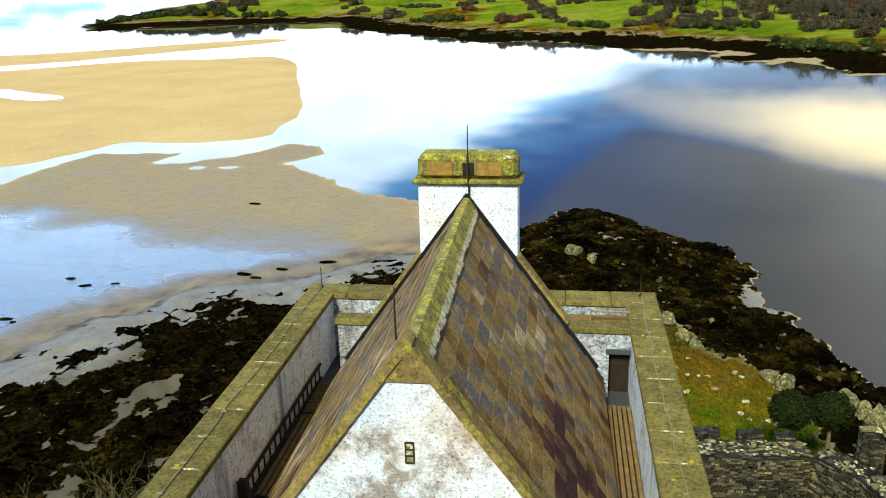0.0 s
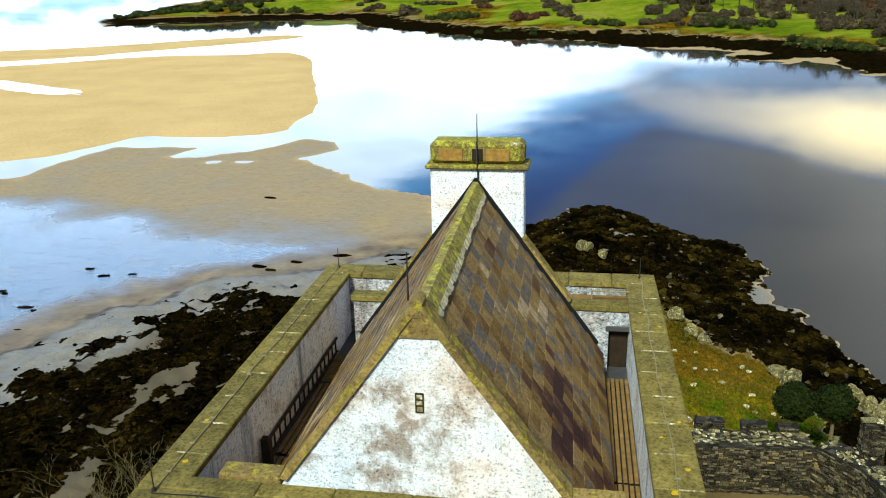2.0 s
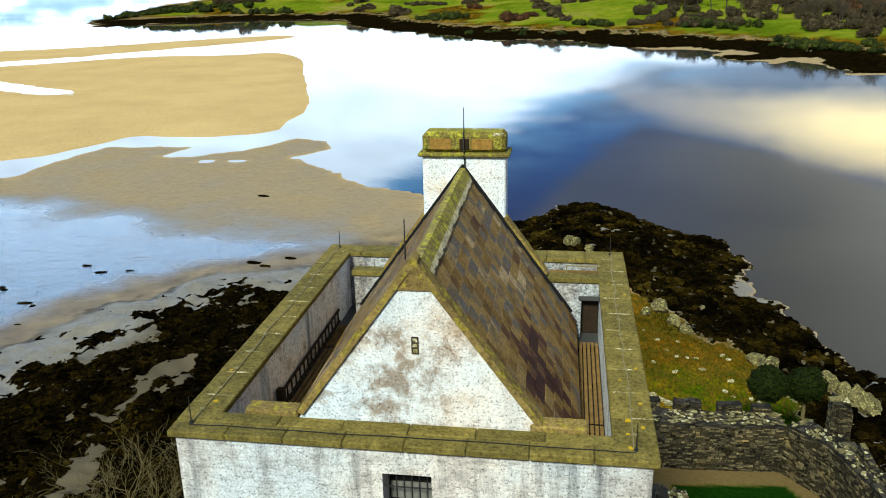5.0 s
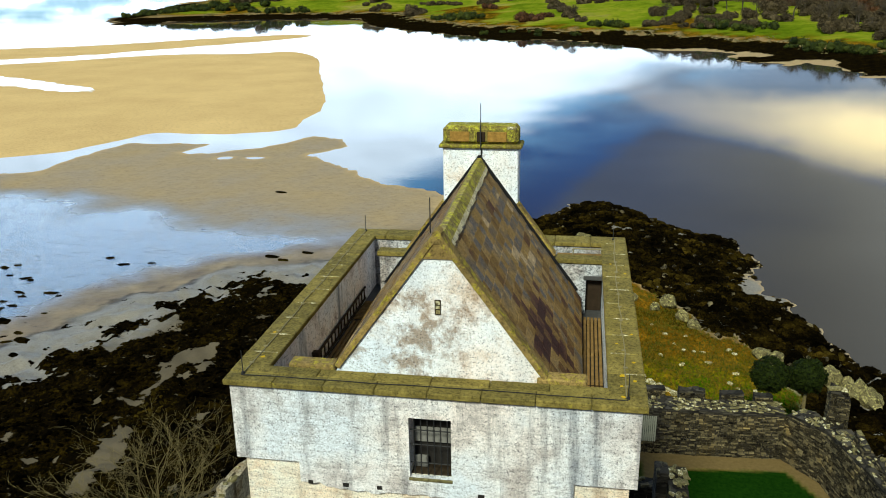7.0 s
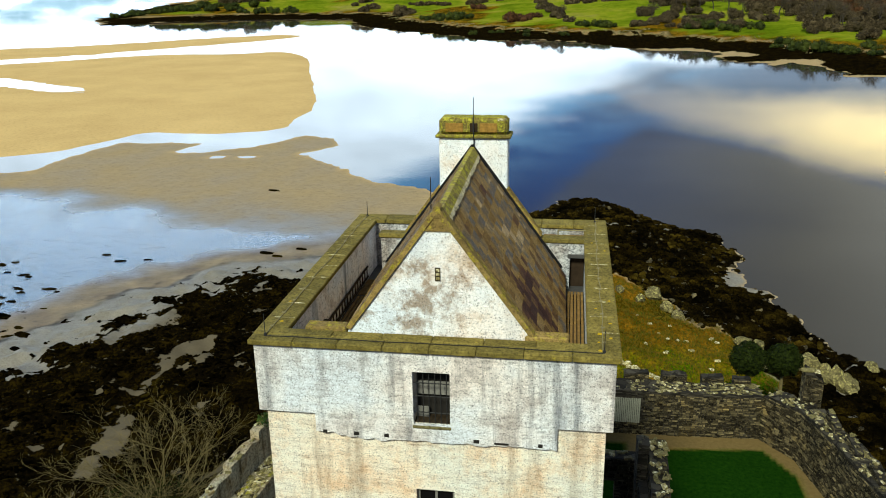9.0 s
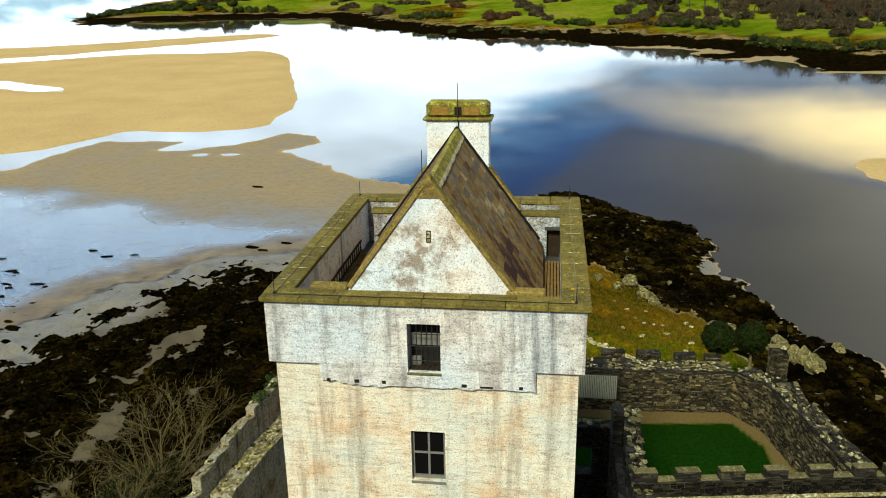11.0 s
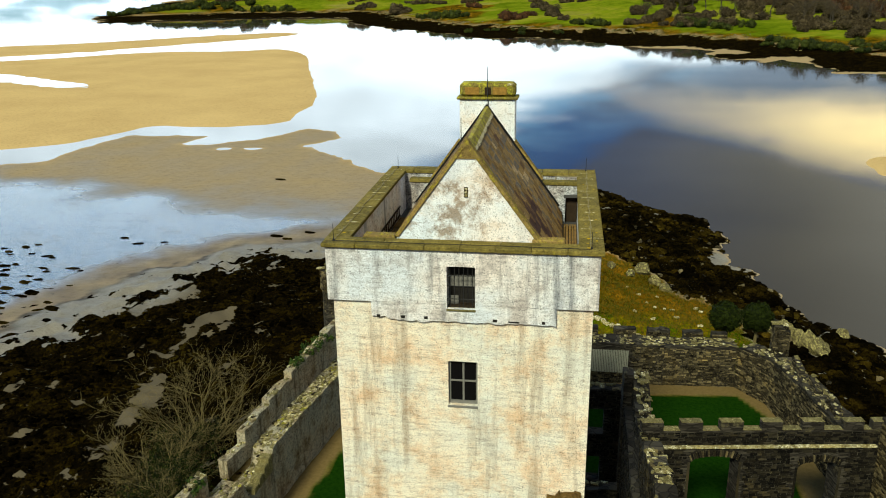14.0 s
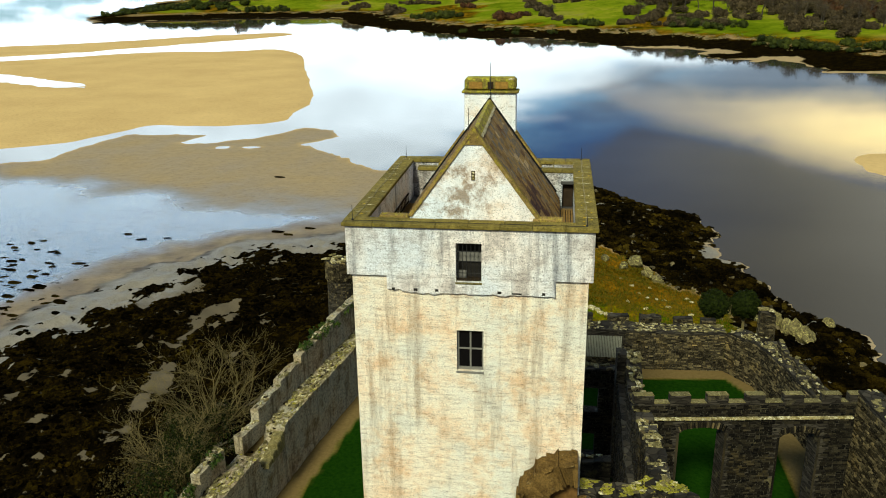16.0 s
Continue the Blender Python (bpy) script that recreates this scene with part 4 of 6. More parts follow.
for y0, y1 in ((GF - 0.06, GF + 0.26), (GB - 0.05, GB + 0.3)):
    for s in (-1, 1):
        length = 3.55
        n = 5
        first = 0.0 if y0 < 3 else 1.80      # the chimney stands on the head of the rear gable
        for k in range(n):
            u, v = first + (length - first) * k / n + 0.0015, first + (length - first) * (k + 1) / n - 0.0015
            m = Matrix.Translation((0, 0, RIDGE + 0.26)) @ Matrix.Rotation(s * ang, 4, "Y")
            a, b = sorted((s * u, s * v))
            e3 = 0.003 * (s > 0)
            g = part("skew_stone", soft_box(a, b, y0 - e3, y1 - e3, -0.115 if y0 < 3 else -0.16, 0.0, 0.009, m), GABLE_COPE, tower)
            if y0 < 3:
                turned(g)
bm = bmesh.new()
prism(bm, [(-0.36, 22.02), (0.36, 22.02), (0, 22.56)], GF - 0.035, GF + 0.1)
turned(part("apex_stone", bm, GABLE_COPE, tower, "yellow lichened apex stone"))
bm = bmesh.new()
prism(bm, [(-0.2, RIDGE - 0.02), (0.2, RIDGE - 0.02), (0, RIDGE + 0.255)], GF - 0.055, GF + 0.256)
turned(part("saddle_stone", bm, GABLE_COPE, tower))
for s in (-1, 1):
    a, b = sorted((s * 2.0, s * 2.95))
    part("kneeler_stone", soft_box(a, b, 0.70, 1.05, TOP - 0.2, TOP + 0.06, 0.03), GABLE_COPE, tower)
    a, b = sorted((s * 2.0, s * IN if s > 0 else -2.92))
    part("cross_coping", soft_box(a, b, GB - 0.05, GB + 0.35, TOP - 0.14, TOP, 0.02), COPING, tower)
bm = bmesh.new()
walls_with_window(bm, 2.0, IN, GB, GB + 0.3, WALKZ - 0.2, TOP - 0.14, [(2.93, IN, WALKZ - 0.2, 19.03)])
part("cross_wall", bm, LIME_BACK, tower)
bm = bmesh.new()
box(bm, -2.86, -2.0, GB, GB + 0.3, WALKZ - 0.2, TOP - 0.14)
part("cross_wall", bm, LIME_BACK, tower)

# chimney
chimney = part("chimney", soft_box(-1.02, 1.02, 8.12, 8.78, 20.6, 22.62, 0.03), LIME_GABLE, tower, "white harled chimney stack")
part("cap_course", soft_box(-1.12, 1.12, 8.02, 8.88, 22.60, 22.70, 0.03), CAP, chimney)
part("cap", soft_box(-1.02, 1.02, 8.12, 8.78, 22.70, 23.185, 0.09), CAP, chimney, "lichened sandstone chimney cap")
for x0, x1, face in ((-0.82, -0.30, CAP_PANEL), (-0.26, -0.13, CAP), (-0.10, 0.13, DOORWOOD), (0.19, 0.70, CAP_PANEL)):
    part("panel", soft_box(x0, x1, 8.10, 8.2, 22.77, 23.04, 0.012), face, chimney)
part("cap_top", soft_box(-0.92, 0.92, 8.22, 8.68, 23.15, 23.20, 0.012), LICHEN, chimney, "yellow and white lichen-crusted top slab")

part("lichen_patch", soft_box(0.70, 0.97, 8.115, 8.3, 23.09, 23.178, 0.03), CAPSTONE, chimney, "white lichen crust")

# roof
EAVE = 2.80            # reach of the right slope; the left one comes down further
roof_thing = part("roof", (lambda b: (prism(b, [(-2.98, RIDGE - 2.98 * PITCH), (0, RIDGE), (EAVE, RIDGE - EAVE * PITCH), (EAVE - 0.08, RIDGE - EAVE * PITCH - 0.1), (0, RIDGE - 0.2), (-2.9, RIDGE - 2.98 * PITCH - 0.1)], GF + 0.3, GB + 0.02), b)[1])(bmesh.new()), ROOF_BED, tower, "steep brown slate roof")
rng = random.Random(9)
slates = []
for k in range(5):
    bm = bmesh.new()
    box(bm, -0.166, 0.166, -0.29, 0.06, 0.0, 0.009)
    for v in bm.verts:
        v.co += Vector((rng.uniform(-0.006, 0.006), rng.uniform(-0.014, 0.014), 0))
    slates.append(mesh_of("slate", bm, SLATE))
slope_len = 2.98 * math.hypot(1, PITCH)
rest = bmesh.new()
for s in (1, -1):
    course = 0
    d = slope_len if s < 0 else EAVE * math.hypot(1, PITCH)
    while d > 0.3:
        off = (course % 2) * 0.17
        y = GF + 0.5 - off
        while y < GB - 0.05:
            # local x along the ridge, local y up the slope, local z outwards
            up = Vector((-s * 1 / math.hypot(1, PITCH), 0, PITCH / math.hypot(1, PITCH)))
            out = Vector((s * PITCH / math.hypot(1, PITCH), 0, 1 / math.hypot(1, PITCH)))
            along = Vector((0, s, 0))
            o = Vector((0, y, RIDGE)) - up * (d - 0.28) + out * (0.016 + rng.uniform(0, 0.008))
            m = Matrix((along, up, out)).transposed().to_4x4()
            m = Matrix.Translation(o) @ m @ Matrix.Rotation(radians(2.2), 4, "X") @ Matrix.Rotation(radians(rng.uniform(-1.2, 1.2)), 4, "Z")
            if s == 1 and d < 4.7:
                piece("slate", slates[rng.randrange(5)], m, roof_thing)
            else:
                box(rest, -0.166, 0.166, -0.29, 0.06, 0.0, 0.009, m)
            y += 0.335
        d -= 0.285
        course += 1
part("slating", rest, SLATE, roof_thing, kind="stuff")
ang_of_roof = math.atan(PITCH)
n = 16
for k in range(n):
    y0, y1 = GF + 0.3 + (GB - GF - 0.3) * k / n + 0.005, GF + 0.3 + (GB - GF - 0.3) * (k + 1) / n - 0.005
    bm = bmesh.new()
    prism(bm, [(-0.215, RIDGE - 0.235), (-0.205, RIDGE - 0.185), (-0.05, RIDGE + 0.055), (0.05, RIDGE + 0.055), (0.205, RIDGE - 0.185), (0.215, RIDGE - 0.235), (0, RIDGE - 0.02)], y0, y1)
    part("ridge_tile", bm, RIDGE_STONE, roof_thing)
for k in range(34):
    y = GF + 0.45 + (GB - GF - 0.6) * k / 34
    m = Matrix.Translation((0.195, y, RIDGE - 0.205)) @ Matrix.Rotation(ang_of_roof, 4, "Y")
    part("mortar", soft_box(-0.05, 0.035 + 0.05 * rng.random(), -0.05 - 0.03 * rng.random(), 0.04 + 0.07 * rng.random(), 0.0, 0.028, 0.008, m), MORTAR, roof_thing)

# windows
def window(holes, depth, parent, bars):
    x0, x1, z0, z1 = holes
    t = 0.06
    w = part("window", (lambda b: (box(b, x0, x0 + t, depth, depth + 0.08, z0, z1), box(b, x1 - t, x1, depth, depth + 0.08, z0, z1), box(b, x0 + t, x1 - t, depth, depth + 0.08, z1 - t, z1), box(b, x0 + t, x1 - t, depth, depth + 0.08, z0, z0 + 1.6 * t), b)[4])(bmesh.new()), FRAME, parent)
    xc = (x0 + x1) / 2
    part("mullion", soft_box(xc - 0.03, xc + 0.03, depth - 0.004, depth + 0.07, z0 + 1.6 * t, z1 - t, 0.006), FRAME, w)
    zc = z0 + 0.52 * (z1 - z0)
    for a, b in ((x0 + t, xc - 0.03), (xc + 0.03, x1 - t)):
        part("glazing_bar", soft_box(a, b, depth, depth + 0.06, zc - 0.025, zc + 0.025, 0.006), FRAME, w)
    return w


window(W2, 0.32, tower, True)
part("sill", soft_box(W2[0] - 0.02, W2[1] + 0.02, 0.16, 0.34, W2[2] - 0.08, W2[2] - 0.002, 0.01), FRAME, tower)

# ---- tower fittings ----
rng = random.Random(12)
# the small slit in the gable
slit = part("gable_vent", (lambda b: (box(b, 0.045, 0.062, GF - 0.02, GF + 0.02, 20.90, 21.2), box(b, 0.145, 0.162, GF - 0.02, GF + 0.02, 20.90, 21.2), [box(b, 0.062, 0.145, GF - 0.02, GF + 0.02, z, z + 0.018) for z in (20.90, 21.0, 21.09, 21.182)], b)[3])(bmesh.new()), DARKWOOD, tower, "small vent slit with a barred frame")
part("opening", (lambda b: (box(b, 0.062, 0.145, GF - 0.008, GF + 0.02, 20.918, 21.182), b)[1])(bmesh.new()), CAPSTONE, slit)
# barred upper window: iron grille in front, a dark panel for the room's shade
bars = part("grille", (lambda b: ([rod(b, (x, 0.16, W1[2] + 0.02), (x, 0.16, W1[3] - 0.02), 0.011) for x in (-0.3, -0.17, -0.04, 0.09, 0.22, 0.35)], [rod(b, (W1[0], 0.17, z), (W1[1], 0.17, z), 0.013) for z in (18.0, 18.4, 18.72)], b)[2])(bmesh.new()), IRON, tower, "rusty iron window grille")
part("window_board", soft_box(W1[0] + 0.04, W1[1] - 0.04, 0.45, 0.49, 18.30, 18.62, 0.004), FRAME, tower)
part("window_board", soft_box(W1[0] + 0.02, W1[0] + 0.3, 0.42, 0.46, W1[2], 18.0, 0.004), FRAME, tower)
part("room_shade_panel", soft_box(W1[0] + 0.003, W1[1] - 0.003, 0.55, 0.6, W1[2] + 0.003, W1[3] - 0.003, 0.004), DARK, tower)
# dark plank added over the sill top, which the sun would whiten
part("dark_sill_cover", soft_box(W1[0] + 0.003, W1[1] - 0.003, 0.2, 0.545, W1[2] + 0.003, W1[2] + 0.03, 0.004), DARKWOOD, tower)
part("sill", soft_box(W1[0] - 0.02, W1[1] + 0.02, 0.045, 0.3, W1[2] - 0.07, W1[2] - 0.003, 0.012), CAPSTONE_MOSS, tower, "mossy stone sill")
# dark blocks paint the shade inside the putlog holes; nothing is cut
for x, w in ((-2.43, 0.1), (-1.70, 0.13), (-1.01, 0.11), (1.01, 0.13), (1.56, 0.32), (2.41, 0.1)):
    part("putlog_shade_block", soft_box(x - w / 2, x + w / 2, 0.065, 0.1, 17.36, 17.45 if w < 0.2 else 17.41, 0.006), DARK, tower)
# panes of the middle window
for a, b in ((W2[0] + 0.06, 0.02), (0.08, W2[1] - 0.06)):
    for c, d in ((W2[2] + 0.1, 15.26), (15.31, W2[3] - 0.06)):
        part("pane", soft_box(a, b, 0.36, 0.37, c, d, 0.001), GLASS, tower)
part("blocked_slit", soft_box(2.42, 2.70, 0.172, 0.2, 12.62, 13.25, 0.006), LIME, tower, "blocked-up slit window")
# duckboards on both wall walks
def duckboard(x0, x1, y0, y1, label, lift=0.0):
    e = thing("duckboard", ((x0 + x1) / 2, y0, WALKZ - 0.08 + lift), label, "duckboard", "duckboards on the wall walk")
    n = max(3, round((x1 - x0) / 0.105))
    for k in range(n):
        u = x0 + (x1 - x0) * k / n
        part("slat", soft_box(u + 0.012, u + (x1 - x0) / n - 0.014, y0 + rng.uniform(0, 0.03), y1 - rng.uniform(0, 0.03), WALKZ - 0.03 + lift, WALKZ + lift, 0.004), WOOD, e)
    for y in (y0 + 0.15, (y0 + y1) / 2, y1 - 0.15):
        part("bearer", soft_box(x0, x1, y - 0.03, y + 0.03, WALKZ - 0.079, WALKZ - 0.031 + lift, 0.004), DARKWOOD, e)
    return e


for y0, y1 in ((0.95, 3.35), (3.42, 7.25)):
    duckboard(2.88, 3.36, y0, y1, "weathered brown slatted duckboard on the wall walk", 0.12)
for y0, y1 in ((1.1, 3.6), (3.7, 6.5)):
    duckboard(-3.30, -2.86, y0, y1, "weathered brown slatted duckboard beside the roof")
e = thing("duckboard", (-3.1, 6.6, WALKZ - 0.08), "short duckboard with slats laid across", "duckboard", "duckboards on the wall walk")
for k in range(12):
    y = 6.6 + k * 0.11
    part("slat", soft_box(-3.32, -2.9, y, y + 0.07, WALKZ - 0.03, WALKZ, 0.004), WOOD, e)
# leaning ladder rail along the left parapet
e = thing("ladder", (-3.3, 3.4, WALKZ), "dark wooden ladder laid on edge along the parapet", "ladder")
for z in (WALKZ + 0.03, WALKZ + 0.36):
    part("stile", soft_box(-3.36, -3.31, 3.4, 8.0, z, z + 0.05, 0.006), DARKWOOD, e)
for k in range(16):
    y = 3.5 + k * 0.29
    part("rung", soft_box(-3.35, -3.32, y, y + 0.035, WALKZ + 0.08, WALKZ + 0.36, 0.004), DARKWOOD, e)
e = thing("timber_post", (-3.2, 3.1, WALKZ), "dark timber baulk standing on the wall walk", "timber")
part("baulk", soft_box(-3.34, -3.17, 3.15, 3.3, WALKZ, WALKZ + 0.62, 0.02), DARKWOOD, e)
# boarded door ending the right wall walk, its recess shade put into the brown
door = part("door", soft_box(2.95, IN - 0.02, GB + 0.25, GB + 0.29, WALKZ - 0.07, 19.0, 0.006), DOORWOOD, tower, "boarded wall-walk door, recess shade in its brown")
part("lintel", soft_box(2.86, IN, GB - 0.03, GB + 0.28, 19.035, 19.16, 0.012), LEAD, tower)
bm = bmesh.new()
box(bm, 2.1, IN, 8.4, 9.3, TOP - 0.38, TOP - 0.3)
part("turret_floor", bm, WOOD, tower)
for x0, x1, y in ((2.55, IN, 8.75),):
    part("rail", (lambda b: (rod(b, (x0, y, TOP + 0.02), (x1, y, TOP + 0.02), 0.02), rod(b, (x0, y, TOP + 0.02), (x0, y, TOP - 0.3), 0.02), b)[2])(bmesh.new()), CABLE, tower)

# bright lichen rosettes on the right-hand coping
for x, y, s in ((3.62, 1.15, 0.07), (3.84, 0.95, 0.05), (3.58, 0.72, 0.04), (3.86, 1.75, 0.045), (3.55, 2.6, 0.035), (3.88, 3.1, 0.04), (3.6, 0.3, 0.05), (3.9, 6.9, 0.05), (3.55, 7.6, 0.04), (-3.6, 1.0, 0.05), (-3.8, 2.2, 0.04)):
    bm = bmesh.new()
    ring = [bm.verts.new((x + math.cos(a) * s * rng.uniform(0.6, 1.2), y + math.sin(a) * s * rng.uniform(0.6, 1.2), TOP + 0.012)) for a in [k * math.tau / 9 for k in range(9)]]
    hub = bm.verts.new((x, y, TOP + 0.018))
    for k in range(9):
        bm.faces.new((ring[k], ring[(k + 1) % 9], hub))
    part("lichen_rosette", bm, ROSETTE, tower, "orange-yellow lichen rosette")


# lightning conductor
def tube(bm, points, r, sides=5):
    """One bent tube through the points."""
    pts = [Vector(p) for p in points]
    rings = []
    for k, p in enumerate(pts):
        way = (pts[min(k + 1, len(pts) - 1)] - pts[max(k - 1, 0)]).normalized()
        q = way.to_track_quat("Z", "Y")
        rings.append([bm.verts.new(p + q @ Vector((math.cos(i * math.tau / sides) * r, math.sin(i * math.tau / sides) * r, 0))) for i in range(sides)])
    for a, b in zip(rings, rings[1:]):
        for i in range(sides):
            bm.faces.new((a[i], a[(i + 1) % sides], b[(i + 1) % sides], b[i]))
    bm.faces.new(rings[0][::-1])
    bm.faces.new(rings[-1])


def conductor(points, r, name="conductor_cable", material=CABLE):
    bm = bmesh.new()
    tube(bm, points, r)
    return part(name, bm, material, tower, "lightning conductor cable")


Z = TOP + 0.02
rng = random.Random(5)
conductor([(-3.72 + rng.uniform(-0.03, 0.03), y, Z) for y in np.linspace(0.25, 9.75, 16)], 0.011)
conductor([(3.68 + rng.uniform(-0.03, 0.03), y, Z) for y in np.linspace(0.25, 9.75, 16)], 0.011)
conductor([(x, 0.17 + rng.uniform(-0.02, 0.02), Z) for x in np.linspace(-3.72, 3.68, 12)], 0.009, material=IRON)
conductor([(0.0, 8.10, 23.2), (0.02, 8.0, 22.72), (0.02, 7.99, 22.6), (0.03, 8.08, 22.56), (0.03, 8.08, 22.35)], 0.02, material=IRON)
for y in np.linspace(0.7, 9.3, 12):
    for x in (-3.72, 3.68):
        part("cable_clip", soft_box(x - 0.045, x + 0.045, y - 0.012, y + 0.012, TOP + 0.004, TOP + 0.04, 0.004), CABLE, tower)
for x, y in ((-3.72, 0.25), (3.68, 0.25), (-3.72, 9.75), (3.68, 9.75)):
    bm = bmesh.new()
    rod(bm, (x, y, TOP), (x, y, TOP + 0.5), 0.012, 0.008)
    bmesh.ops.create_cone(bm, segments=8, radius1=0.04, radius2=0.03, depth=0.05, cap_ends=True, matrix=Matrix.Translation((x, y, TOP + 0.02)))
    part("air_rod", bm, IRON, tower, "thin iron lightning rod")
bm = bmesh.new()
rod(bm, (0, 8.2, 23.1), (0, 8.2, 23.78), 0.014, 0.009)
part("air_rod", bm, IRON, tower)
bm = bmesh.new()
rod(bm, (-0.06, 1.0, RIDGE + 0.1), (-0.06, 1.0, RIDGE + 0.78), 0.014, 0.009)
part("air_rod", bm, IRON, tower)
# lead flashing where the roof meets the chimney gable
for s in (-1, 1):
    m = Matrix.Translation((0, 0, RIDGE + 0.13)) @ Matrix.Rotation(s * ang, 4, "Y")
    a, b = sorted((s * 0.02, s * 4.6))
    part("flashing", soft_box(a, b, GB - 0.11, GB + 0.005, -0.07, 0.012, 0.012, m), FLASHING, roof_thing, "black weathered flashing")

turned(roof_thing)

# ---- courtyard walls and ruins ----
rng = random.Random(21)
CAP_STONES = [mesh_of("capstone", rough_stone(rng, rng.uniform(0.28, 0.62), rng.uniform(0.2, 0.4), rng.uniform(0.08, 0.2), 0.3), m) for m in (CAPSTONE, CAPSTONE_MOSS, GREYSTONE, CAPSTONE, CAPSTONE_MOSS, GREYSTONE, CAPSTONE, CAPSTONE_MOSS)]
LICHEN_STONES = [mesh_of("capstone", rough_stone(rng, rng.uniform(0.28, 0.55), rng.uniform(0.22, 0.4), rng.uniform(0.08, 0.16), 0.28), LICHEN) for _ in range(4)]


def solid_run(bm, r, pts, t0, t1, base, top, ragged=0.12):
    """Masonry along ground points, from t0 to t1 metres to the left of the line; top: a height, or one for each point."""
    tops = top if isinstance(top, (list, tuple)) else [top] * len(pts)
    for k, ((ax, ay), (bx, by)) in enumerate(zip(pts, pts[1:])):
        L = math.hypot(bx - ax, by - ay)
        n = max(2, round(L / 0.6))
        tx, ty = (bx - ax) / L, (by - ay) / L
        rows = []
        for q in range(n + 1):
            f = q / n
            px, py = ax + (bx - ax) * f, ay + (by - ay) * f
            z = tops[k] + (tops[k + 1] - tops[k]) * f + r.uniform(-ragged, ragged)
            ring = []
            for off, zz in ((t0, base), (t0, (base + z) / 2), (t0, z), (t1, z + r.uniform(-0.06, 0.06)), (t1, base)):
                j = r.uniform(-0.03, 0.03)
                ring.append(bm.verts.new((px - ty * off + j, py + tx * off - j, zz)))
            rows.append(ring)
        for a, b in zip(rows, rows[1:]):
            for q in range(5):
                bm.faces.new((a[q], a[(q + 1) % 5], b[(q + 1) % 5], b[q]))
        bm.faces.new(rows[0][::-1])
        bm.faces.new(rows[-1])
    bmesh.ops.recalc_face_normals(bm, faces=bm.faces[:])


def crown(parent, r, pts, t0, t1, top, per_metre, stones, name="capstone", lift=0.02, size=1.0, flat=1.0):
    """Loose stones strewn along a wall head."""
    tops = top if isinstance(top, (list, tuple)) else [top] * len(pts)
    for k, ((ax, ay), (bx, by)) in enumerate(zip(pts, pts[1:])):
        L = math.hypot(bx - ax, by - ay)
        tx, ty = (bx - ax) / L, (by - ay) / L
        for _ in range(max(1, round(L * per_metre))):
            f, off = r.random(), r.uniform(t0, t1)
            z = tops[k] + (tops[k + 1] - tops[k]) * f
            m = Matrix.Translation((ax + (bx - ax) * f - ty * off, ay + (by - ay) * f + tx * off, z + lift)) @ Matrix.Rotation(math.atan2(ty, tx) + r.uniform(-0.5, 0.5), 4, "Z")
            m = m @ Matrix.Rotation(r.uniform(-0.2, 0.2), 4, "X") @ Matrix.Diagonal((size * r.uniform(0.5, 1.2), size * r.uniform(0.5, 1.1), flat * size * r.uniform(0.6, 1.3), 1))
            piece(name, stones[r.randrange(len(stones))], m, parent)


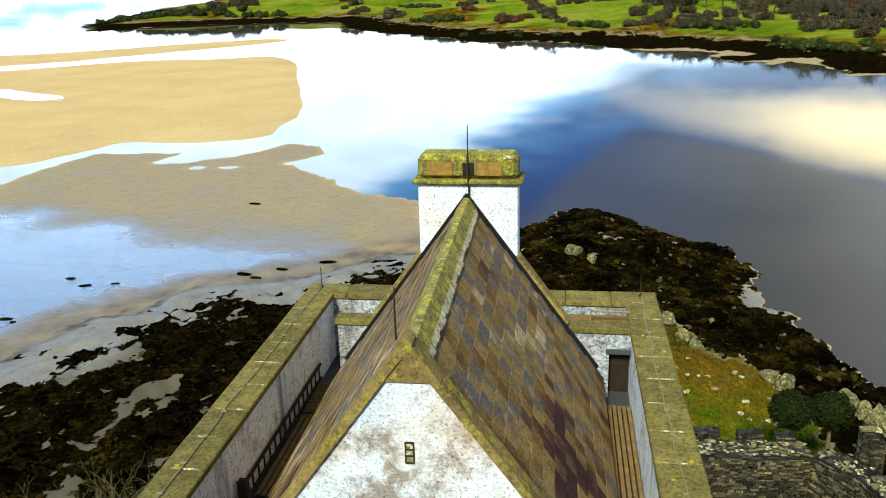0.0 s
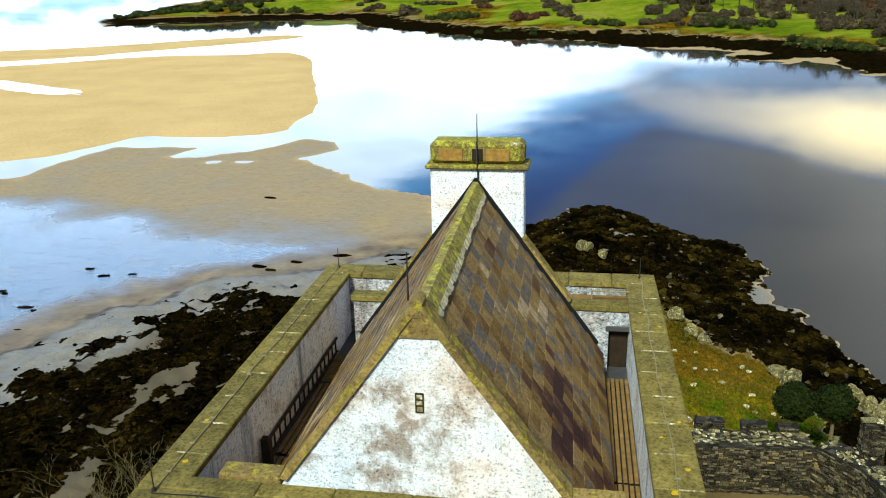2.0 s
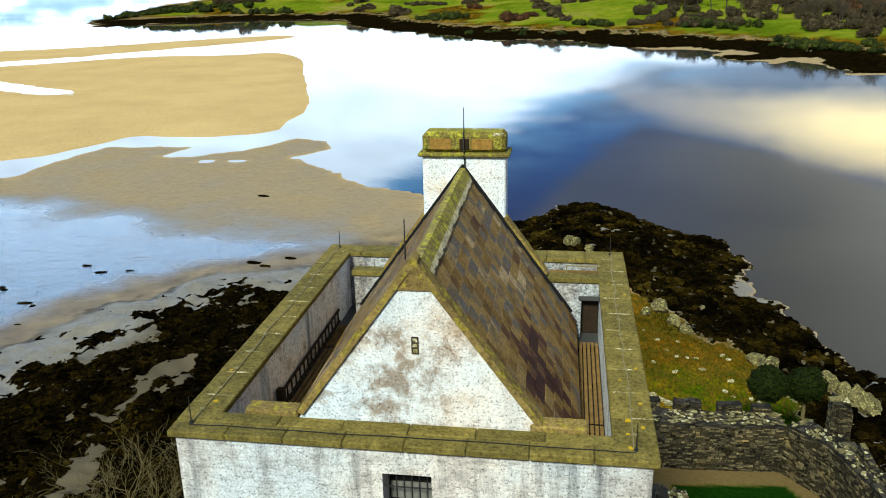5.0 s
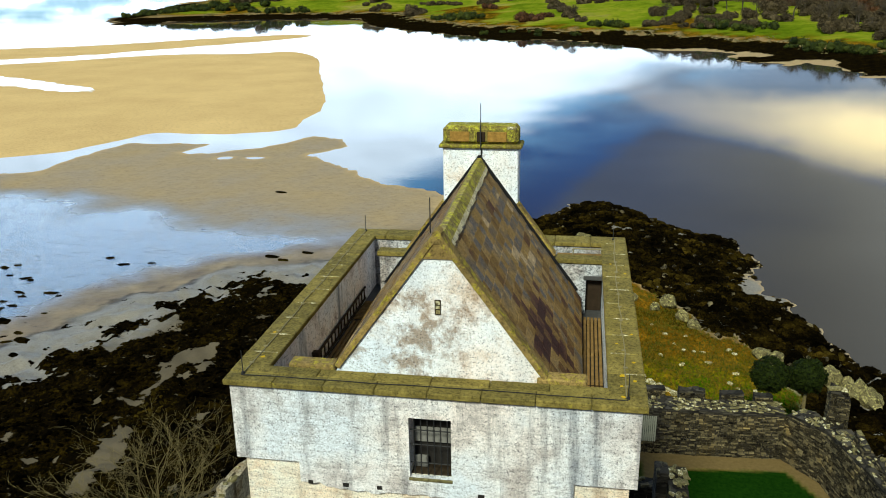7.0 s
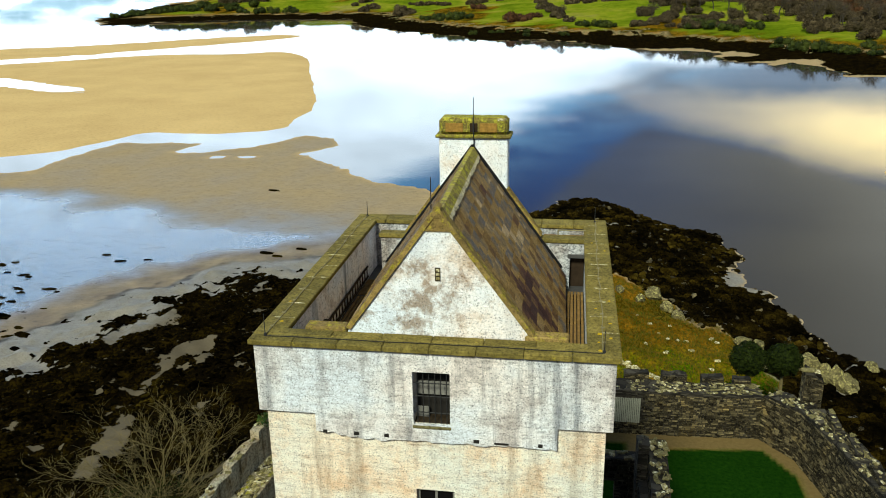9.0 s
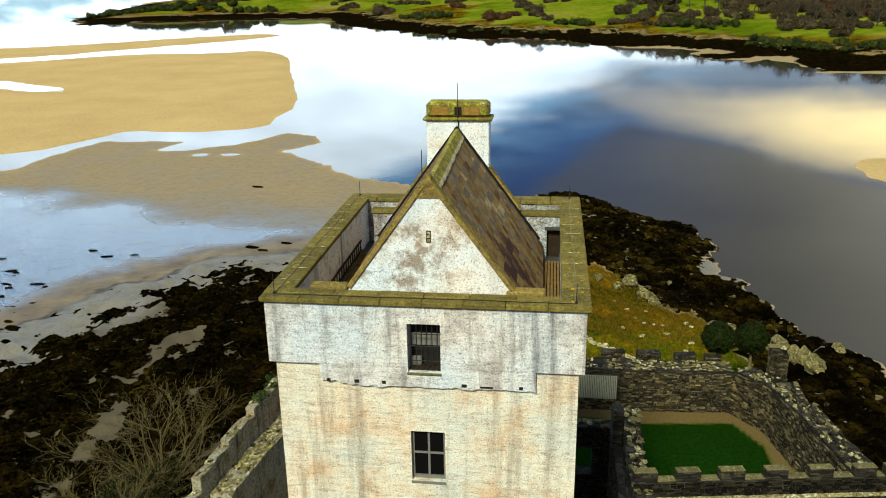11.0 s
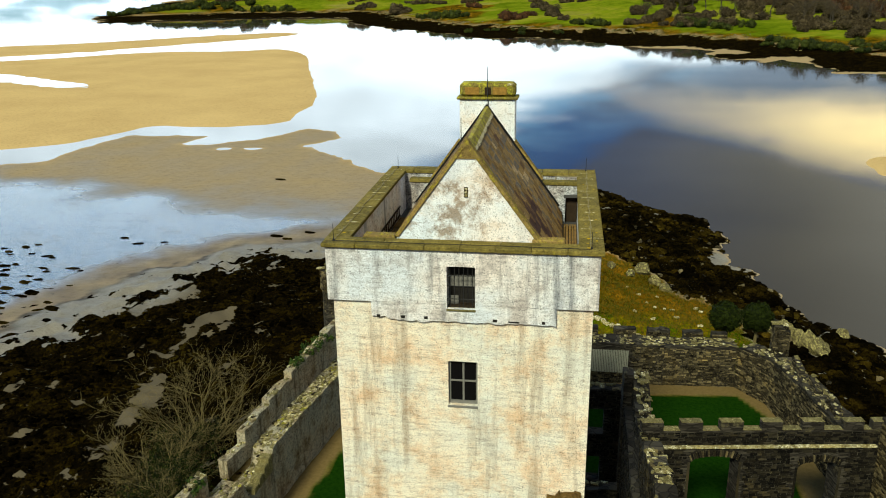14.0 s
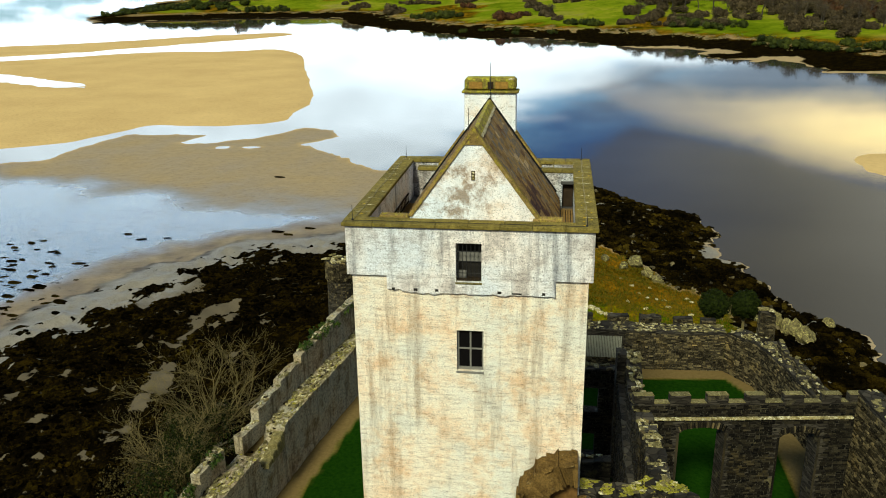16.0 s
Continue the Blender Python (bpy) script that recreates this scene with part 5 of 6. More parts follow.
def facing(parent, r, pts, off, side, base, tops, material, holes=(), stretch=None, rise=(0.07, 0.15), run=(0.14, 0.46), fall=(0.0, 0.0)):
    """Coursed walling stones standing proud of a wall's face; side: 1 left of the line, -1 right; holes and stretch in metres along and up (u0, u1, z0, z1).
    The stones of the stretch are parts of their own, the rest is one mesh."""
    tops = tops if isinstance(tops, (list, tuple)) else [tops] * len(pts)
    V, F, u_at, singles = [], [], 0.0, 0
    for k, ((ax, ay), (bx, by)) in enumerate(zip(pts, pts[1:])):
        L = math.hypot(bx - ax, by - ay)
        t, out = Vector(((bx - ax) / L, (by - ay) / L, 0)), Vector((-(by - ay) / L, (bx - ax) / L, 0))
        o = Vector((ax, ay, 0)) + out * off
        out = out * side
        z = base
        while z < max(tops[k], tops[k + 1]):
            h, u = r.uniform(*rise), -r.uniform(0, 0.3)
            while u < L:
                w = r.uniform(*run)
                a, c = max(u, 0.0), min(u + w, L)
                u += w
                if c - a < 0.05 or z + h > tops[k] + (tops[k + 1] - tops[k]) * (a + c) / 2 / L:
                    continue
                ua, uc = u_at + a, u_at + c
                if any(ua < q[1] and uc > q[0] and z < q[3] and z + h > q[2] for q in holes):
                    continue
                g, d = 0.012, r.uniform(0.02, 0.065)
                ring = [o + t * (a + g) + Vector((0, 0, z + g)), o + t * (c - g) + Vector((0, 0, z + g)), o + t * (c - g) + Vector((0, 0, z + h - g)), o + t * (a + g) + Vector((0, 0, z + h - g))]
                mid = sum(ring, Vector()) / 4
                face = [mid + (v - mid) * 0.86 + out * (d + r.uniform(-0.012, 0.012)) + Vector((0, 0, r.uniform(-0.012, 0.012))) for v in ring]
                vs = [v - out * 0.04 + Vector((0, 0, fall[0] + fall[1] * ua)) for v in ring] + [v + Vector((0, 0, fall[0] + fall[1] * ua)) for v in face]
                fs = [(4, 5, 6, 7)] + [(q, (q + 1) % 4, 4 + (q + 1) % 4, 4 + q) for q in range(4)]
                if side > 0:
                    fs = [f[::-1] for f in fs]
                if stretch and singles < 250 and stretch[0] < ua and uc < stretch[1] and stretch[2] < z < stretch[3]:
                    me = bpy.data.meshes.new("wall_stone")
                    me.from_pydata(vs, [], fs)
                    me.materials.append(material)
                    piece("wall_stone", me, Matrix(), parent)
                    singles += 1
                else:
                    n0 = len(V)
                    V += vs
                    F += [tuple(i + n0 for i in f) for f in fs]
            z += h
        u_at += L
    me = bpy.data.meshes.new("facing_stones")
    me.from_pydata(V, [], F)
    me.materials.append(material)
    return tagged(piece("facing_stones", me, Matrix(), parent), kind="stuff")


def wall(name, at, label):
    return thing(name, (*at, 0), label, "wall", kind="structure")


# far bawn wall with its wall walk and the stumps of its merlons
r = random.Random(31)
e = wall("bawn_wall", (9, 31), "dark rubble bawn wall with pale broken wall walk")
line = [(4.0, 30.1), (10.0, 30.2), (14.8, 30.5)]
bm = bmesh.new()
solid_run(bm, r, line, 0.0, 1.5, -0.6, 2.95, 0.05)
part("masonry", bm, RUBBLE, e)
facing(e, r, line, 0.0, -1, -0.3, 2.85, GREYSTONE, [(1.0, 3.7, 0.9, 2.9)], (4.5, 11, 1.7, 2.9))
crown(e, r, line, 0.05, 1.45, 2.95, 32, CAP_STONES, size=0.5, flat=0.6)
for x0, x1 in ((4.2, 5.6), (6.7, 8.2), (9.0, 10.5), (11.4, 12.7), (13.3, 14.3)):
    bm = bmesh.new()
    solid_run(bm, r, [(x0, 31.75), (x1, 31.8)], 0.0, 0.5, 2.7, 3.35, 0.08)
    part("merlon", bm, RUBBLE, e)
    facing(e, r, [(x0, 31.75), (x1, 31.8)], 0.0, -1, 2.9, 3.3, GREYSTONE)
part("boarding", (lambda b: ([box(b, 5.0 + k * 0.11, 5.082 + k * 0.11, 29.92, 29.96 + 0.02 * (k % 2), 0.9, 2.55) for k in range(24)], b)[1])(bmesh.new()), SHEET, e, "grey boarding over a wall opening")
# corner and right-hand bawn wall
e = wall("bawn_wall", (17, 26), "broken rubble bawn wall with pointed merlon stumps")
line = [(14.8, 30.5), (16.4, 28.3), (17.2, 24.5), (18.2, 18.5), (18.8, 12.5)]
bm = bmesh.new()
solid_run(bm, r, line, 0.0, 1.3, -3.0, [3.0, 3.3, 3.5, 3.6, 3.8], 0.1)
part("masonry", bm, RUBBLE, e)
facing(e, r, line, 0.0, -1, -0.3, [2.95, 3.2, 3.4, 3.5, 3.7], GREYSTONE, (), (0.3, 9, 2.2, 3.3))
crown(e, r, line, 0.05, 1.2, [3.0, 3.3, 3.5, 3.6, 3.8], 22, CAP_STONES, size=0.55, flat=0.65)
for k in range(6):
    f = k / 5
    x, y = 16.6 + 1.6 * f, 27.0 - 12.5 * f
    bm = bmesh.new()
    solid_run(bm, r, [(x, y), (x + 0.12, y - 1.3)], 0.75, 1.1, 3.1, [4.15, 3.75], 0.06)
    part("merlon", bm, RUBBLE, e)
    facing(e, r, [(x, y), (x + 0.12, y - 1.3)], 0.75, -1, 3.4, [4.1, 3.7], GREYSTONE)
    crown(e, r, [(x, y), (x + 0.12, y - 1.3)], 0.8, 1.05, [4.15, 3.75], 7, CAP_STONES, size=0.6, flat=0.6)
e = wall("wall_turret", (17.2, 29.5), "broken square stub of a wall turret")
bm = bmesh.new()
solid_run(bm, r, [(16.7, 29.4), (17.7, 29.2)], 0.0, 0.9, -2, [5.3, 4.8], 0.2)
part("masonry", bm, RUBBLE, e)
facing(e, r, [(16.7, 29.4), (17.7, 29.2)], 0.0, -1, 0.0, [5.2, 4.7], GREYSTONE)
facing(e, r, [(16.78, 30.3), (16.7, 29.4)], 0.0, -1, 0.0, [5.0, 5.2], GREYSTONE)
crown(e, r, [(16.7, 29.4), (17.7, 29.2)], 0.1, 0.8, [5.3, 4.8], 6, CAP_STONES)
# left wall: wall walk, high outer parapet stepping down
r = random.Random(33)
e = wall("bawn_wall", (-11.6, 15), "grey rubble curtain wall with wall walk and ivied parapet")
line = [(-8.6, 34.5), (-10.3, 23.6), (-11.3, 17.5), (-11.8, 13.2), (-13.4, 1.5)][::-1]
bm = bmesh.new()
line = [(-8.6, 34.5), (-10.3, 23.6), (-11.3, 17.5), (-11.75, 13.9), (-11.8, 13.4), (-12.1, 11.1), (-12.15, 10.7), (-13.4, 1.5)][::-1]
heads = [3.45, 3.45, 2.5, 2.6, 3.5, 3.55, 3.55, 3.55]
solid_run(bm, r, line, 0.0, 1.15, -5.0, heads, 0.05)
part("masonry", bm, PLASTER, e, "stained plastered curtain wall")
crown(e, r, line, 0.05, 1.1, heads, 30, CAP_STONES, size=0.62, flat=0.6)
crown(e, r, line, 0.05, 1.1, heads, 5, LICHEN_STONES, size=0.6, flat=0.6)
for k, y in enumerate((11.3, 11.9, 12.5, 13.0)):
    part("broken_step", soft_box(-12.35 + 0.02 * k, -11.85 + 0.05 * k, y, y + 0.55, 2.4, 2.75 + 0.22 * k, 0.04), CAPSTONE_MOSS, e)
for pts, top in (([(-9.75, 34.5), (-11.5, 23.6)], 5.7), ([(-11.5, 23.6), (-12.25, 18.8)], 5.5), ([(-12.25, 18.8), (-12.65, 16.2)], 5.0), ([(-12.65, 16.2), (-13.0, 13.4)], 4.7), ([(-13.0, 13.4), (-13.3, 11.6)], 4.0), ([(-13.45, 9.7), (-13.75, 7.4)], 4.55), ([(-13.75, 7.4), (-14.0, 4.6)], 4.1)):
    bm = bmesh.new()
    solid_run(bm, r, pts, -0.5, 0.0, 3.0, top, 0.1)
    part("parapet", bm, PLASTER, e)
    crown(e, r, pts, -0.45, -0.05, top, 5, CAP_STONES, size=0.6)
# round turret beyond the tower
e = wall("corner_turret", (-13.5, 33), "round rubble corner turret")
bm = bmesh.new()
ring = [(-13.6 - 1.0 * math.cos(a), 33.2 + 1.0 * math.sin(a)) for a in [k * math.tau / 14 for k in range(15)]][::-1]
bmesh.ops.create_cone(bm, segments=14, radius1=1.2, radius2=1.0, depth=9.6, cap_ends=True, matrix=Matrix.Translation((-13.6, 33.2, 1.6)))
part("masonry", bm, RUBBLE, e)
facing(e, r, ring, 0.0, -1, 1.0, [6.3 + 0.35 * math.sin(k * 1.7) for k in range(15)], GREYSTONE, (), None, (0.12, 0.24), (0.25, 0.6))
ring2 = [(-13.6 - 1.12 * math.cos(a), 33.2 + 1.12 * math.sin(a)) for a in [k * math.tau / 14 for k in range(15)]][::-1]
facing(e, r, ring2, 0.0, -1, 5.0, 6.5, GREYSTONE, (), None, (0.14, 0.28), (0.25, 0.6))
crown(e, r, ring2, -0.1, 0.8, 6.5, 4, CAP_STONES, size=0.9)

# crenellated court wall, turned a little, with two archways
CA, CU = radians(11.7), Vector((6.5, 9.8, 0))
FALL = (0.24, -0.041)      # its courses fall a little along its length
cm = Matrix.Translation(CU) @ Matrix.Rotation(CA, 4, "Z") @ Matrix(((1, 0, 0, 0), (0, 1, 0, 0), (FALL[1], 0, 1, FALL[0]), (0, 0, 0, 1)))
cren = wall("crenellated_wall", (11, 11), "dark slaty court wall with battlements and two archways")


def arch_wall(u0, u1, z0, z1, y0, y1, arches):
    """A wall in its own plane with openings under low arches (u0, u1, spring, crown)."""
    bm = bmesh.new()
    us = [u0]
    for a, b, sp, cr in arches:
        box(bm, us[-1], a, y0, y1, z0, z1, cm)
        n = 10
        for k in range(n):
            c, d = a + (b - a) * k / n, a + (b - a) * (k + 1) / n
            h = lambda u: sp + (cr - sp) * math.sqrt(max(0.0, 1 - (2 * (u - a) / (b - a) - 1) ** 2))
            vs = [bm.verts.new(cm @ Vector(v)) for v in ((c, y0, h(c)), (d, y0, h(d)), (d, y0, z1), (c, y0, z1), (c, y1, h(c)), (d, y1, h(d)), (d, y1, z1), (c, y1, z1))]
            for f in ((0, 1, 2, 3), (5, 4, 7, 6), (1, 0, 4, 5), (3, 2, 6, 7)):
                bm.faces.new([vs[i] for i in f])
        us.append(b)
    box(bm, us[-1], u1, y0, y1, z0, z1, cm)
    return bm


ARCHES = [(2.25, 4.42, 6.55, 6.85), (7.1, 8.98, 6.25, 6.55)]
part("masonry", arch_wall(0.0, 10.6, -0.5, 7.28, 0.0, 0.9, ARCHES), RUBBLE, cren)
for a, b, sp, cr in ARCHES:
    n = 26
    for k in range(n):
        f = (k + 0.5) / n
        u = a + (b - a) * f
        z = sp + (cr - sp) * math.sqrt(max(0.0, 1 - (2 * f - 1) ** 2))
        t = (f - 0.5) * 0.7
        m = cm @ Matrix.Translation((u, -0.02, z)) @ Matrix.Rotation(t, 4, "Y")
        part("voussoir", soft_box(-0.032, 0.032, -0.02 - 0.03 * (k % 3 == 0), 0.4, 0.003, 0.27 + 0.06 * (k % 2), 0.006, m), GREYSTONE if k % 3 == 0 else SLATY, cren)
    for u0, u1 in ((a - 0.12, a - 0.002), (b + 0.002, b + 0.12)):
        part("jamb", soft_box(u0, u1, -0.015, 0.3, -0.4, sp, 0.01, cm), SLATY, cren)
c0, c1 = cm @ Vector((0, 0, 0)), cm @ Vector((10.6, 0, 0))
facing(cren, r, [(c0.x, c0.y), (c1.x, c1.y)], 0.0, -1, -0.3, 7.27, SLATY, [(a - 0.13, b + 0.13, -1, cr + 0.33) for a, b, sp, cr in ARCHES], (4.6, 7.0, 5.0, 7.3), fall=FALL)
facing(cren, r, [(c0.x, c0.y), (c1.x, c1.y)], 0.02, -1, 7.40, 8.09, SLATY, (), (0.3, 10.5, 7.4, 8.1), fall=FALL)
n = 14
for k in range(n):
    u = 0.2 + 10.3 * k / n
    part("string_stone", soft_box(u, u + 10.3 / n - 0.02, -0.14, 0.5, 7.285, 7.38, 0.015, cm), CAPSTONE, cren)
part("parapet", arch_wall(0.2, 10.6, 7.39, 8.1, 0.02, 0.36, []), RUBBLE, cren)
for u0, u1 in ((0.0, 0.95), (1.70, 2.67), (3.44, 4.45), (5.28, 6.19), (7.07, 8.04), (8.91, 9.83), (10.2, 10.9)):
    part("merlon", soft_box(u0, u1, 0.0, 0.34, 8.105, 8.5, 0.03, cm), RUBBLE, cren)
    part("merlon_cap", soft_box(u0 + 0.01, u1 - 0.01, -0.01, 0.35, 8.503, 8.54, 0.012, cm), CAPSTONE_MOSS, cren)
for u0, u1 in ((0.95, 1.70), (2.67, 3.44), (4.45, 5.28), (6.19, 7.07), (8.04, 8.91), (9.83, 10.2)):
    part("crenel_sill", soft_box(u0 + 0.01, u1 - 0.01, 0.0, 0.38, 8.103, 8.14, 0.012, cm), CAPSTONE_MOSS, cren)
# court side wall coming forward
e = wall("court_wall", (17.5, 8), "tall rubble side wall of the court")
line = [(17.0, 12.1), (17.6, 8.0), (18.8, -6.0)]
bm = bmesh.new()
solid_run(bm, r, line, -0.1, 0.9, -0.6, [8.4, 8.2, 8.0], 0.08)
part("masonry", bm, RUBBLE, e)
facing(e, r, line, -0.1, -1, 0.0, [8.3, 8.1, 7.9], GREYSTONE, (), (0, 4, 6, 8.3))
crown(e, r, line, 0.0, 0.8, [8.4, 8.2, 8.0], 9, CAP_STONES, size=0.7, flat=0.6)

# roofless hall beside the tower
r = random.Random(35)
e = wall("ruined_hall_wall", (6.8, 9), "tall ragged side wall of a roofless hall")
line, tops = [(6.2, 1.0), (6.45, 5.0), (6.5, 9.5), (6.6, 13.5), (6.7, 17.0)], [10.2, 9.3, 8.0, 7.2, 7.6]
bm = bmesh.new()
solid_run(bm, r, line, -0.75, 0.0, -0.6, tops, 0.28)
part("masonry", bm, RUBBLE, e)
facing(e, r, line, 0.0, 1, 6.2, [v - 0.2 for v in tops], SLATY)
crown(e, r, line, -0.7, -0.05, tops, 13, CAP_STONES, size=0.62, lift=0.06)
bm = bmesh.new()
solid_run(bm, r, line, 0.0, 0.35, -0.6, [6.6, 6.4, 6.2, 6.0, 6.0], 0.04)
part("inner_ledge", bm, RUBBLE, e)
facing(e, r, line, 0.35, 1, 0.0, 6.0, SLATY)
part("pier", (lambda b: (solid_run(b, r, [(6.2, 16.6), (6.7, 16.6)], -0.3, 0.5, -0.5, 7.7, 0.05), b)[1])(bmesh.new()), RUBBLE, e)
e = wall("ruined_hall_wall", (5, 17), "ruined hall end wall with window openings")
bm = bmesh.new()
walls_with_window(bm, 3.85, 6.3, 17.6, 18.3, -0.5, 6.1, [(4.4, 5.3, 0.5, 2.0), (4.3, 5.4, 3.4, 4.9)])
part("masonry", bm, RUBBLE, e)
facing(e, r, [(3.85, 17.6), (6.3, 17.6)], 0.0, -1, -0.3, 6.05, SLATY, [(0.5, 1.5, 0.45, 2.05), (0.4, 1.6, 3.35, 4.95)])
crown(e, r, [(3.9, 17.6), (6.2, 17.6)], 0.0, 0.7, 6.1, 5, CAP_STONES, size=0.8)
e = wall("ruined_hall_wall", (5, 12), "low cross wall inside the roofless hall")
bm = bmesh.new()
solid_run(bm, r, [(3.85, 12.5), (5.9, 12.5)], 0, 0.6, -0.5, 3.4, 0.1)
part("masonry", bm, RUBBLE, e)
crown(e, r, [(3.9, 12.5), (5.8, 12.5)], 0.0, 0.6, 3.4, 6, CAP_STONES, size=0.8)
e = wall("ruined_hall_wall", (5, 0.5), "broken curved front wall of the roofless hall")
line = [(3.9, 0.9), (4.6, 0.55), (5.6, 0.5), (6.4, 0.9), (7.2, 0.2), (7.6, -1.2)]
tops = [10.2, 10.15, 10.2, 10.35, 10.5, 10.7]
bm = bmesh.new()
solid_run(bm, r, line, -0.55, 0.25, -0.5, tops, 0.14)
part("masonry", bm, RUBBLE, e)
facing(e, r, line, -0.55, -1, 5.0, [v - 0.1 for v in tops], GREYSTONE, (), (0, 6, 9, 10.7))
crown(e, r, line, -0.5, 0.2, tops, 22, LICHEN_STONES, size=0.62, flat=0.6)
crown(e, r, line, -0.5, 0.2, tops, 8, CAP_STONES, size=0.55, flat=0.6)
BROWN_STONES = [mesh_of("capstone", rough_stone(r, r.uniform(0.3, 0.5), r.uniform(0.2, 0.35), r.uniform(0.08, 0.16), 0.3), BROWN_PLASTER) for _ in range(4)]
e = thing("broken_turret", (2.9, 0, 0), "broken arched springing of a stair turret on the tower front", "ruin", kind="structure")
bm = bmesh.new()
n = 14
for k in range(n):
    a0, a1 = math.pi * (0.02 + 0.47 * k / n), math.pi * (0.02 + 0.47 * (k + 1) / n)
    ring = []
    for a in (a0, a1):
        for ra in (1.15 + r.uniform(-0.05, 0.05), 2.0 + r.uniform(-0.12, 0.12)):
            for y in (-0.75 + r.uniform(-0.12, 0.12), 0.176):
                ring.append(bm.verts.new((3.75 - math.cos(a) * ra, y, 9.85 + math.sin(a) * ra)))
    for f in ((0, 1, 3, 2), (4, 6, 7, 5), (2, 3, 7, 6), (0, 4, 5, 1), (0, 2, 6, 4), (1, 5, 7, 3)):
        bm.faces.new([ring[i] for i in f])
bmesh.ops.recalc_face_normals(bm, faces=bm.faces[:])
part("masonry", bm, BROWN_PLASTER, e, "brown weathered plaster over rubble")
bm = bmesh.new()
prism(bm, [(3.75 - math.cos(a) * 1.2, 9.85 + math.sin(a) * 1.2) for a in [math.pi * (0.0 + 0.49 * k / 10) for k in range(11)]] + [(3.77, 9.2), (2.55, 9.2)], -0.12, 0.174)
part("plaster", bm, ORANGE_PLASTER, e, "orange-stained plaster inside the broken turret")
for k in range(34):
    a = math.pi * r.uniform(0.03, 0.47)
    m = Matrix.Translation((3.75 - math.cos(a) * 1.97, r.uniform(-0.8, -0.1), 9.85 + math.sin(a) * 1.97)) @ Matrix.Rotation(a - math.pi / 2, 4, "Y") @ Matrix.Rotation(r.uniform(-0.4, 0.4), 4, "Z") @ Matrix.Diagonal((0.8, 0.6, 0.55, 1))
    piece("capstone", BROWN_STONES[r.randrange(4)], m, e)
bm = bmesh.new()
solid_run(bm, r, [(1.8, -0.6), (3.9, -0.75), (4.4, -0.2)], 0.0, 0.75, -0.5, [9.9, 9.9, 10.0], 0.1)
part("masonry", bm, RUBBLE, e)
facing(e, r, [(1.8, -0.6), (3.9, -0.75), (4.4, -0.2)], 0.0, -1, 6.0, 9.8, GREYSTONE, (), (0, 3, 8.5, 9.8))
crown(e, r, [(1.8, -0.6), (3.9, -0.75), (4.4, -0.2)], 0.0, 0.6, 9.95, 10, BROWN_STONES)

# ---- boulders, stones and weed ----
def boulder(r, size, flat=0.75):
    """An angular rock: a ball cut by chance planes and roughened."""
    bm = bmesh.new()
    bmesh.ops.create_icosphere(bm, subdivisions=3, radius=0.5)
    ph = Vector([r.uniform(0, 9) for _ in range(3)])
    planes = [(Vector((r.gauss(0, 1), r.gauss(0, 1), r.gauss(0, 0.8))).normalized(), r.uniform(0.26, 0.40)) for _ in range(11)]
    for v in bm.verts:
        for n, d in planes:
            over = v.co.dot(n) - d
            if over > 0:
                v.co -= n * over
        v.co *= 1 + 0.22 * noise.noise(v.co * 3.5 + ph) + 0.10 * noise.noise(v.co * 9 + ph)
        # a crack or two
        crack = abs(v.co.dot(planes[0][0]) * 2.2 + 0.25 * noise.noise(v.co * 4 + ph) - 0.1)
        if crack < 0.07:
            v.co *= 0.86
        v.co = Vector((v.co.x, v.co.y, v.co.z * flat)) * size * 1.25
    return bm


r = random.Random(51)
for x, y, size in ((11.4, 59.9, 2.1), (9.9, 58.6, 1.5), (12.4, 57.4, 1.5), (13.2, 55.7, 1.4), (18.2, 51.9, 1.8), (19.0, 50.4, 2.1), (21.6, 49.0, 1.2), (22.8, 48.9, 2.4), (23.9, 48.4, 1.8), (24.3, 46.6, 3.2), (25.4, 47.0, 2.6), (25.0, 45.6, 2.0), (28.6, 51.6, 1.6), (3.5, 76, 2.4), (5.2, 74.5, 1.6), (8.0, 60.0, 1.1), (17.5, 46.5, 1.1), (22.6, 51.0, 1.0)):
    size *= 0.72
    b = boulder(r, size, r.uniform(0.8, 1.25))
    bmesh.ops.rotate(b, verts=b.verts[:], matrix=Matrix.Rotation(r.uniform(0, 6), 3, "Z"))
    bmesh.ops.translate(b, verts=b.verts[:], vec=(x, y, ground_z(x, y) + size * 0.22))
    tagged(part("boulder", b, ROCK), "pale lichen-spotted boulder on the shore", "boulder", "boulders along the shore")
meshes = [mesh_of("stone", boulder(r, 1.0, 0.5), CAPSTONE) for _ in range(4)]
for x, y in ((11.4, 48.6), (12.3, 49.3), (13.1, 50.2), (15.5, 51.9), (15.9, 51.3), (11.0, 46.1), (13.1, 46.9), (14.0, 42.6), (14.5, 42.1), (16.0, 43.3), (16.5, 42.9), (10.2, 51.5), (9.2, 52.6), (14.8, 45.0), (12.0, 52.4), (10.8, 49.8), (17.2, 47.8), (9.5, 46.9)):
    s = new("stone", meshes[r.randrange(4)])
    k = r.uniform(0.2, 0.55)
    s.matrix_basis = Matrix.Translation((x, y, ground_z(x, y) + 0.05)) @ Matrix.Rotation(r.uniform(0, 6), 4, "Z") @ Matrix.Diagonal((k, k, k * 0.8, 1))
    tagged(s, "small white stone lying in rough grass", "stone", "white stones in the grass")
# a row of tumbled wall stones behind the bawn wall
row = thing("dry_stone_row", (8, 37, -0.5), "tumbled row of pale stones in the grass", "stone row")
